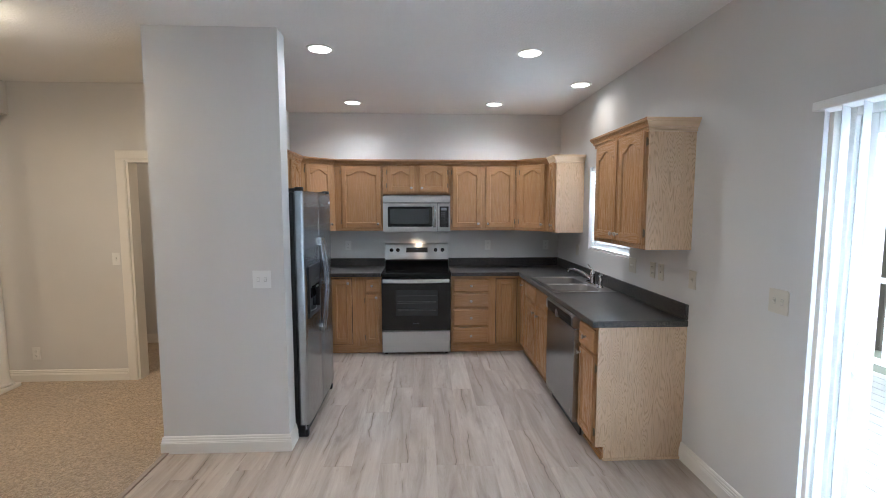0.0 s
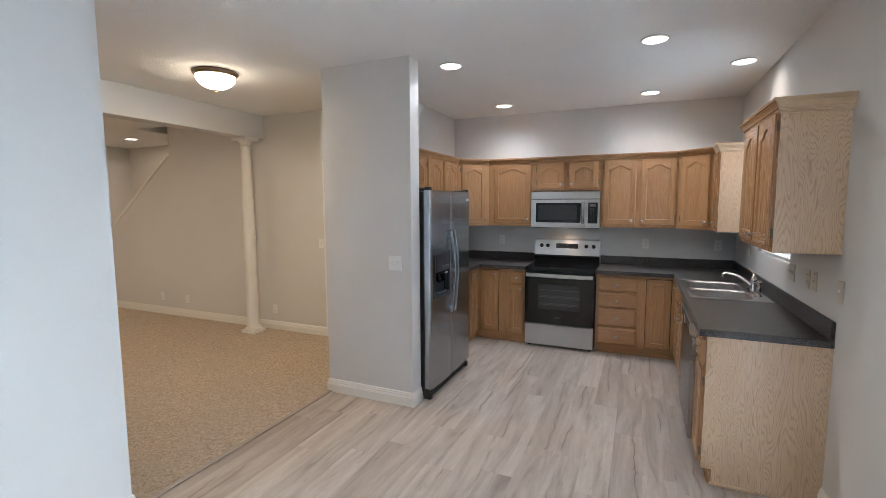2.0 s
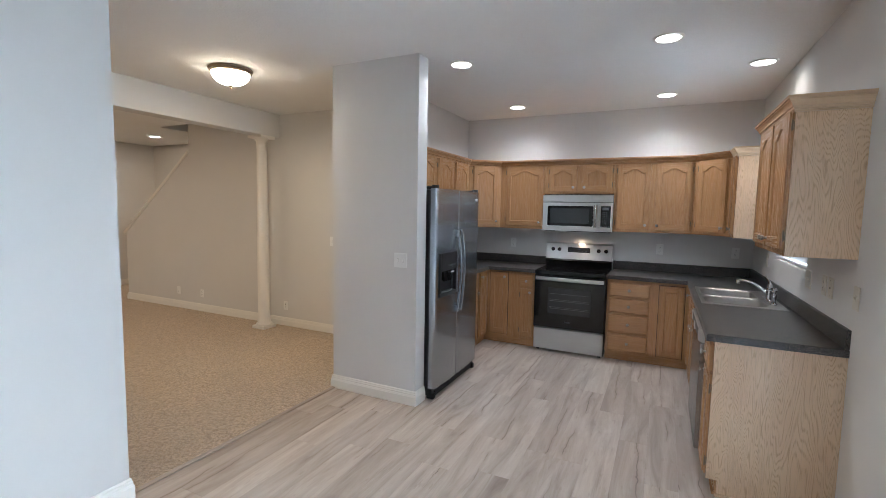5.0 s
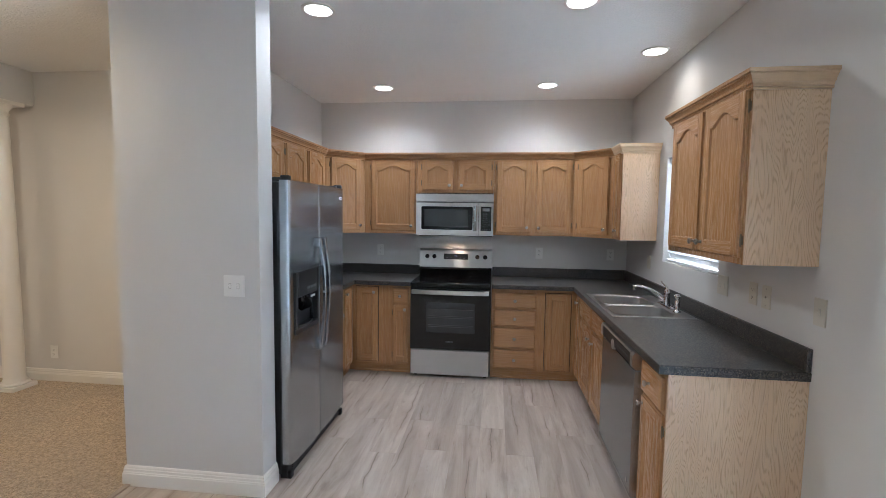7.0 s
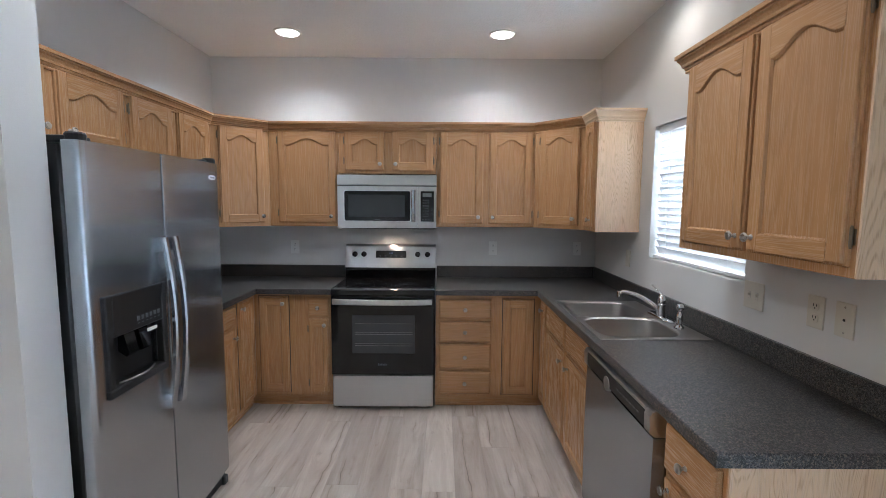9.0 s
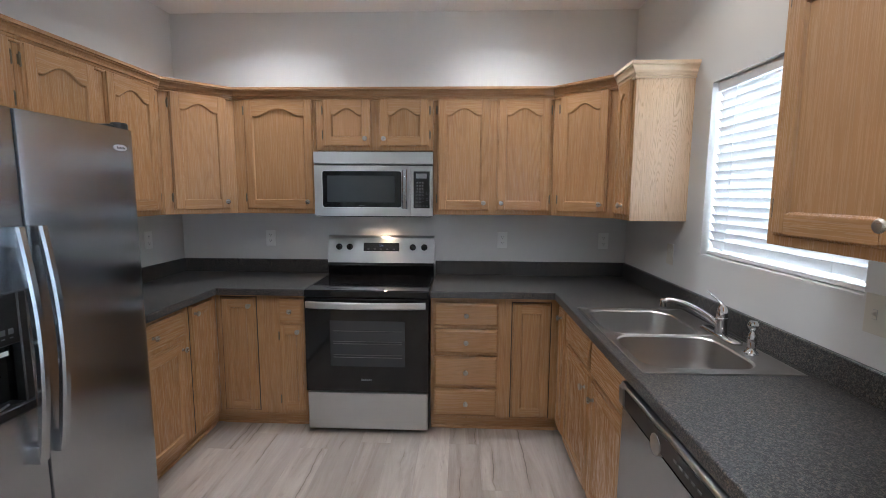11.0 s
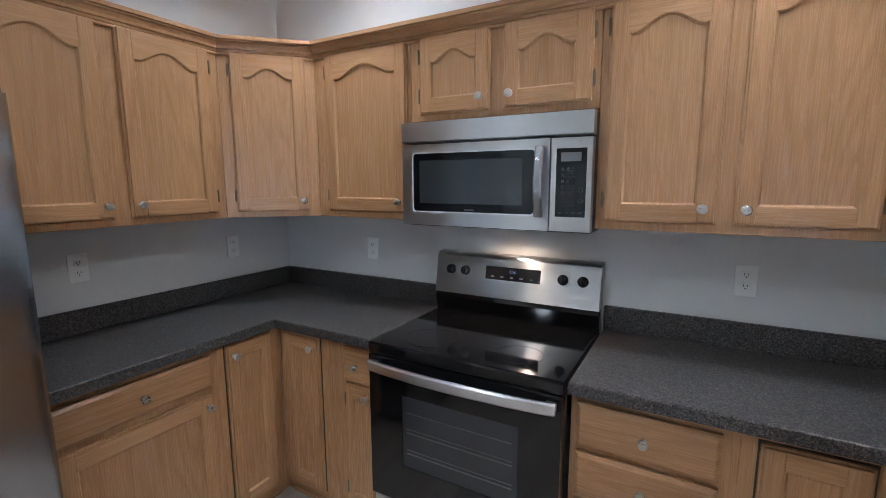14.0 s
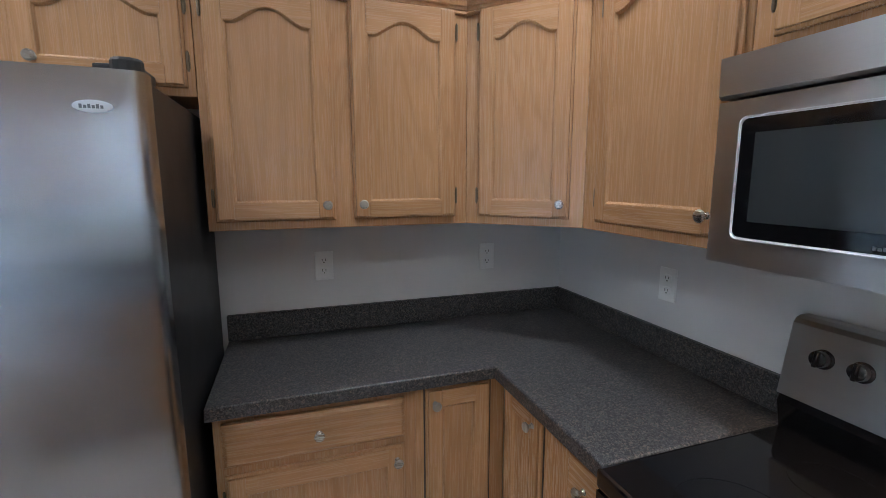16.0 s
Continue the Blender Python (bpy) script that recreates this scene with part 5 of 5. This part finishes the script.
# ---- kitchen window with blind ----
win = thing("window_1", pose(0, 0, 0), "white vinyl kitchen window with lowered blind", "window", "", "structure")
xo = XR + 0.105
part("window_frame", boxes(((xo, WY0, WZ0), (xo + 0.05, WY0 + 0.045, WZ1)), ((xo, WY1 - 0.045, WZ0), (xo + 0.05, WY1, WZ1)), ((xo, WY0 + 0.045, WZ0), (xo + 0.05, WY1 - 0.045, WZ0 + 0.045)),
                           ((xo, WY0 + 0.045, WZ1 - 0.045), (xo + 0.05, WY1 - 0.045, WZ1)), ((xo + 0.005, WY0 + 0.045, 1.60), (xo + 0.045, WY1 - 0.045, 1.64))), VINYL, win)
pane = part("pane", boxes(((xo + 0.02, WY0 + 0.045, WZ0 + 0.045), (xo + 0.026, WY1 - 0.045, WZ1 - 0.045))), GLASS, win)
pane.visible_shadow = False
part("window_sill", boxes(((XR + 0.002, WY0 + 0.001, WZ0 - 0.002), (xo, WY1 - 0.001, WZ0 + 0.006)), bevel=0.002), WALL, win)
blind = thing("venetian_blind", pose(XR + 0.045, (WY0 + WY1) / 2, WZ0), "white two-inch slat blind lowered in the window", "blind")
half = (WY1 - WY0) / 2 - 0.012
part("head_rail", boxes(((-0.025, -half, WZ1 - WZ0 - 0.045), (0.025, half, WZ1 - WZ0 - 0.002)), bevel=0.003), VINYL, blind)
part("bottom_rail", boxes(((-0.024, -half, 0.010), (0.024, half, 0.026)), bevel=0.003), VINYL, blind)
n_slats = 18
slat_mesh = None
for k in range(n_slats):
    z = 0.060 + k * (WZ1 - WZ0 - 0.125) / (n_slats - 1)
    if slat_mesh is None:
        bm = bmesh.new()
        rings = []
        for u in (-1, -0.5, 0, 0.5, 1):
            rings.append(((u * 0.024), 0.0025 * (1 - u * u)))
        prism(bm, [(x, zz) for x, zz in rings] + [(x, zz - 0.0025) for x, zz in rings[::-1]], "y", -half, half)
        ob = part("slat", bm, SLAT, blind)
        slat_mesh = ob.data
    else:
        ob = new("slat", slat_mesh)
        ob.parent = blind
    ob.matrix_basis = pose(0, 0, z, 0, 63, 0)
for y in (-0.30, 0.30):
    part("ladder_cord", boxes(((-0.022, y, 0.02), (-0.0205, y + 0.002, WZ1 - WZ0 - 0.04)), ((0.0205, y, 0.02), (0.022, y + 0.002, WZ1 - WZ0 - 0.04))), VINYL, blind)


# ---- sliding glass door with vertical blind ----
sd = thing("door_patio", pose(XR + 0.03, 0, 0), "white vinyl sliding glass patio door", "patio door", "", "structure")
part("door_frame", boxes(((0.0, SL1 - 0.05, 0.0), (0.12, SL1, SLH)), ((0.0, SL0, 0.0), (0.12, SL0 + 0.05, SLH)), ((0.0, SL0 + 0.05, SLH - 0.05), (0.12, SL1 - 0.05, SLH)), ((0.0, SL0 + 0.05, 0.0), (0.12, SL1 - 0.05, 0.035)), bevel=0.003), VINYL, sd)
for y0, y1, x0 in ((0.86, SL1 - 0.052, 0.015), (SL0 + 0.052, 0.94, 0.065)):
    leaf = part("sliding_panel", boxes(((x0, y0, 0.036), (x0 + 0.04, y0 + 0.075, SLH - 0.051)), ((x0, y1 - 0.075, 0.036), (x0 + 0.04, y1, SLH - 0.051)),
                                       ((x0, y0 + 0.075, 0.036), (x0 + 0.04, y1 - 0.075, 0.13)), ((x0, y0 + 0.075, SLH - 0.13), (x0 + 0.04, y1 - 0.075, SLH - 0.051)), bevel=0.003), VINYL, sd)
    pane = part("pane", boxes(((x0 + 0.017, y0 + 0.075, 0.13), (x0 + 0.023, y1 - 0.075, SLH - 0.13))), GLASS, leaf)
    pane.visible_shadow = False
bm = bmesh.new()
tube(bm, [(-0.002 - 0.04 * math.sin(math.pi * k / 12), 1.70, 0.96 + 0.18 * k / 12) for k in range(13)], 0.010, 10)
part("door_pull", bm, VINYL, sd, "white curved pull handle", smooth=True)
structure("trim_patio", boxes(((XR - 0.014, SL1, 0.0), (XR + 0.028, SL1 + 0.022, SLH + 0.02)), ((XR - 0.014, SL0 - 0.022, 0.0), (XR + 0.028, SL0, SLH + 0.02))), TRIM, "narrow white trim beside the patio door", "trim")
vb = thing("vertical_blind", pose(XR - 0.075, 0, 2.006), "white vertical blind opened across the patio door", "blind")
part("head_rail", boxes(((-0.02, SL0 - 0.10, 0.0), (0.072, SL1 + 0.02, 0.036)), bevel=0.004), VINYL, vb, "white valance rail")
vane = None
for k in range(22):
    if vane is None:
        bm = bmesh.new()
        pts = [(-0.042 + 0.084 * q / 6, 0.004 * math.sin(math.pi * q / 6)) for q in range(7)]
        prism(bm, pts + [(x, q - 0.0012) for x, q in pts[::-1]], "z", -1.975, -0.003)
        ob = part("vane", bm, VANE, vb)
        vane = ob.data
    else:
        ob = new("vane", vane)
        ob.parent = vb
    ob.matrix_basis = pose(0.006, 1.815 - 0.083 * k, 0, 0, 0, 29 if k else 37)


# ---- outdoors ----
structure("ground", boxes(((XR + 0.17, -400, -1.2), (600, 400, -1.0)), ((-400, -400, -1.6), (XR + 0.17, 400, -1.4))), GRASS, "pale lawn reaching the horizon", "ground")
# Added glowing wall in place of bright sky; also lights vanes and blind.
structure("backdrop", boxes(((22.0, -40, -1.0), (22.2, 60, 22.0))), BACKDROP_GLOW, "glowing sheet added behind the trees in place of bright sky", "backdrop")
deck = thing("deck", pose(XR + 0.18, 0, 0), "weathered wooden deck outside the patio door", "deck")
board = None
for k in range(20):
    if board is None:
        ob = part("deck_board", boxes(((0, -2.5, -0.10), (0.135, 5.5, -0.07)), bevel=0.003), DECK, deck)
        board = ob.data
    else:
        ob = new("deck_board", board)
        ob.parent = deck
    ob.matrix_basis = pose(0.142 * k, 0, 0)
part("joists", boxes(((0.05, -2.4, -1.0), (2.8, 5.4, -0.101))), DECK, deck)
rail = thing("deck_railing", pose(XR + 3.0, 0, -0.07), "white deck railing with square balusters", "railing")
part("top_rail", boxes(((-0.05, -2.5, 0.93), (0.09, 5.5, 0.97)), bevel=0.004), VINYL, rail)
part("bottom_rail", boxes(((0.0, -2.5, 0.08), (0.04, 5.5, 0.14))), VINYL, rail)
for k in range(5):
    part("post", boxes(((-0.02, -2.4 + k * 1.9, 0.0), (0.07, -2.31 + k * 1.9, 0.93))), VINYL, rail)
bal = None
for k in range(52):
    if bal is None:
        ob = part("baluster", boxes(((0.003, -0.018, 0.14), (0.037, 0.018, 0.93))), VINYL, rail)
        bal = ob.data
    else:
        ob = new("baluster", bal)
        ob.parent = rail
    ob.matrix_basis = pose(0, -2.2 + k * 0.145, 0)


def tree(x, y, h, seed):
    rnd = random.Random(seed)
    tr = thing("tree", pose(x, y, -1.0), "pale leafy tree behind the deck", "tree", "garden trees")
    bm = bmesh.new()
    tips = []
    tube(bm, [(0.0, 0.0, 0.0), (0.05, 0.02, h * 0.3), (-0.04, 0.05, h * 0.6), (0.0, 0.0, h * 0.9)], [0.16, 0.12, 0.08, 0.02], 8)
    for k in range(14):
        z = h * (0.25 + 0.6 * k / 14)
        a, ln = rnd.uniform(0, 6.28), h * rnd.uniform(0.16, 0.34)
        end = Vector((math.cos(a) * ln, math.sin(a) * ln, z + ln * 0.5))
        tube(bm, [(0, 0, z), end * 0.5 + Vector((0, 0, z * 0.5 + 0.05)), end], [0.05, 0.03, 0.01], 5)
        tips += [end, end * 0.75 + Vector((0, 0, z * 0.25))]
    part("trunk", bm, BARK, tr, smooth=True)
    bm = bmesh.new()
    for tip in tips:
        for _ in range(60):
            c = tip + Vector([rnd.gauss(0, h * 0.06) for _ in range(3)])
            u = Vector([rnd.gauss(0, 1) for _ in range(3)]).normalized() * 0.07
            v = u.cross(Vector([rnd.gauss(0, 1) for _ in range(3)])).normalized() * 0.035
            bm.faces.new([bm.verts.new(c + q) for q in (u, v, -u, -v)])
    part("crown", bm, LEAF, tr)


for tx, ty, th, ts in ((9.5, 4.5, 6.5, 1), (8.6, 7.9, 6.5, 2), (11.0, 1.5, 7.0, 3), (14.0, 13.0, 9.0, 4)):
    tree(tx, ty, th, ts)


# ---- floor planks ----
structure("trim_threshold", boxes(((-1.600, NEAR_Y, 0.001), (-1.566, STUB_Y, 0.011)), bevel=0.003), OAK_STRIP, "grey-brown wooden strip between carpet and planks", "threshold")
floor = thing("floor", pose(0, 0, 0), "grey oak vinyl plank kitchen floor", "floor", "", "structure")
PW, PL = 0.178, 1.22
full = None
rows = int((XR - (-1.585)) / PW) + 1
rnd = random.Random(7)
for r in range(rows):
    x0 = -1.585 + r * PW
    x1 = min(x0 + PW, XR)
    y = SOUTH_Y - rnd.uniform(0.05, 1.1)
    while y < YB:
        a, b = max(y, SOUTH_Y), min(y + PL, YB)
        if b - a > 0.02:
            if b - a > PL - 1e-4 and x1 - x0 > PW - 1e-4:
                if full is None:
                    bm = boxes(((0.0002, 0.0002, -0.010), (PW - 0.0002, PL - 0.0002, 0.0)), bevel=0.0005)
                    ob = part("plank", bm, PLANK, floor)
                    full = ob.data
                else:
                    ob = new("plank", full)
                    ob.parent = floor
            else:
                bm = boxes(((0.0002, 0.0002, -0.010), (x1 - x0 - 0.0002, b - a - 0.0002, 0.0)), bevel=0.0005)
                ob = part("plank", bm, PLANK, floor)
            ob.matrix_basis = pose(x0, a, 0)
        y += PL
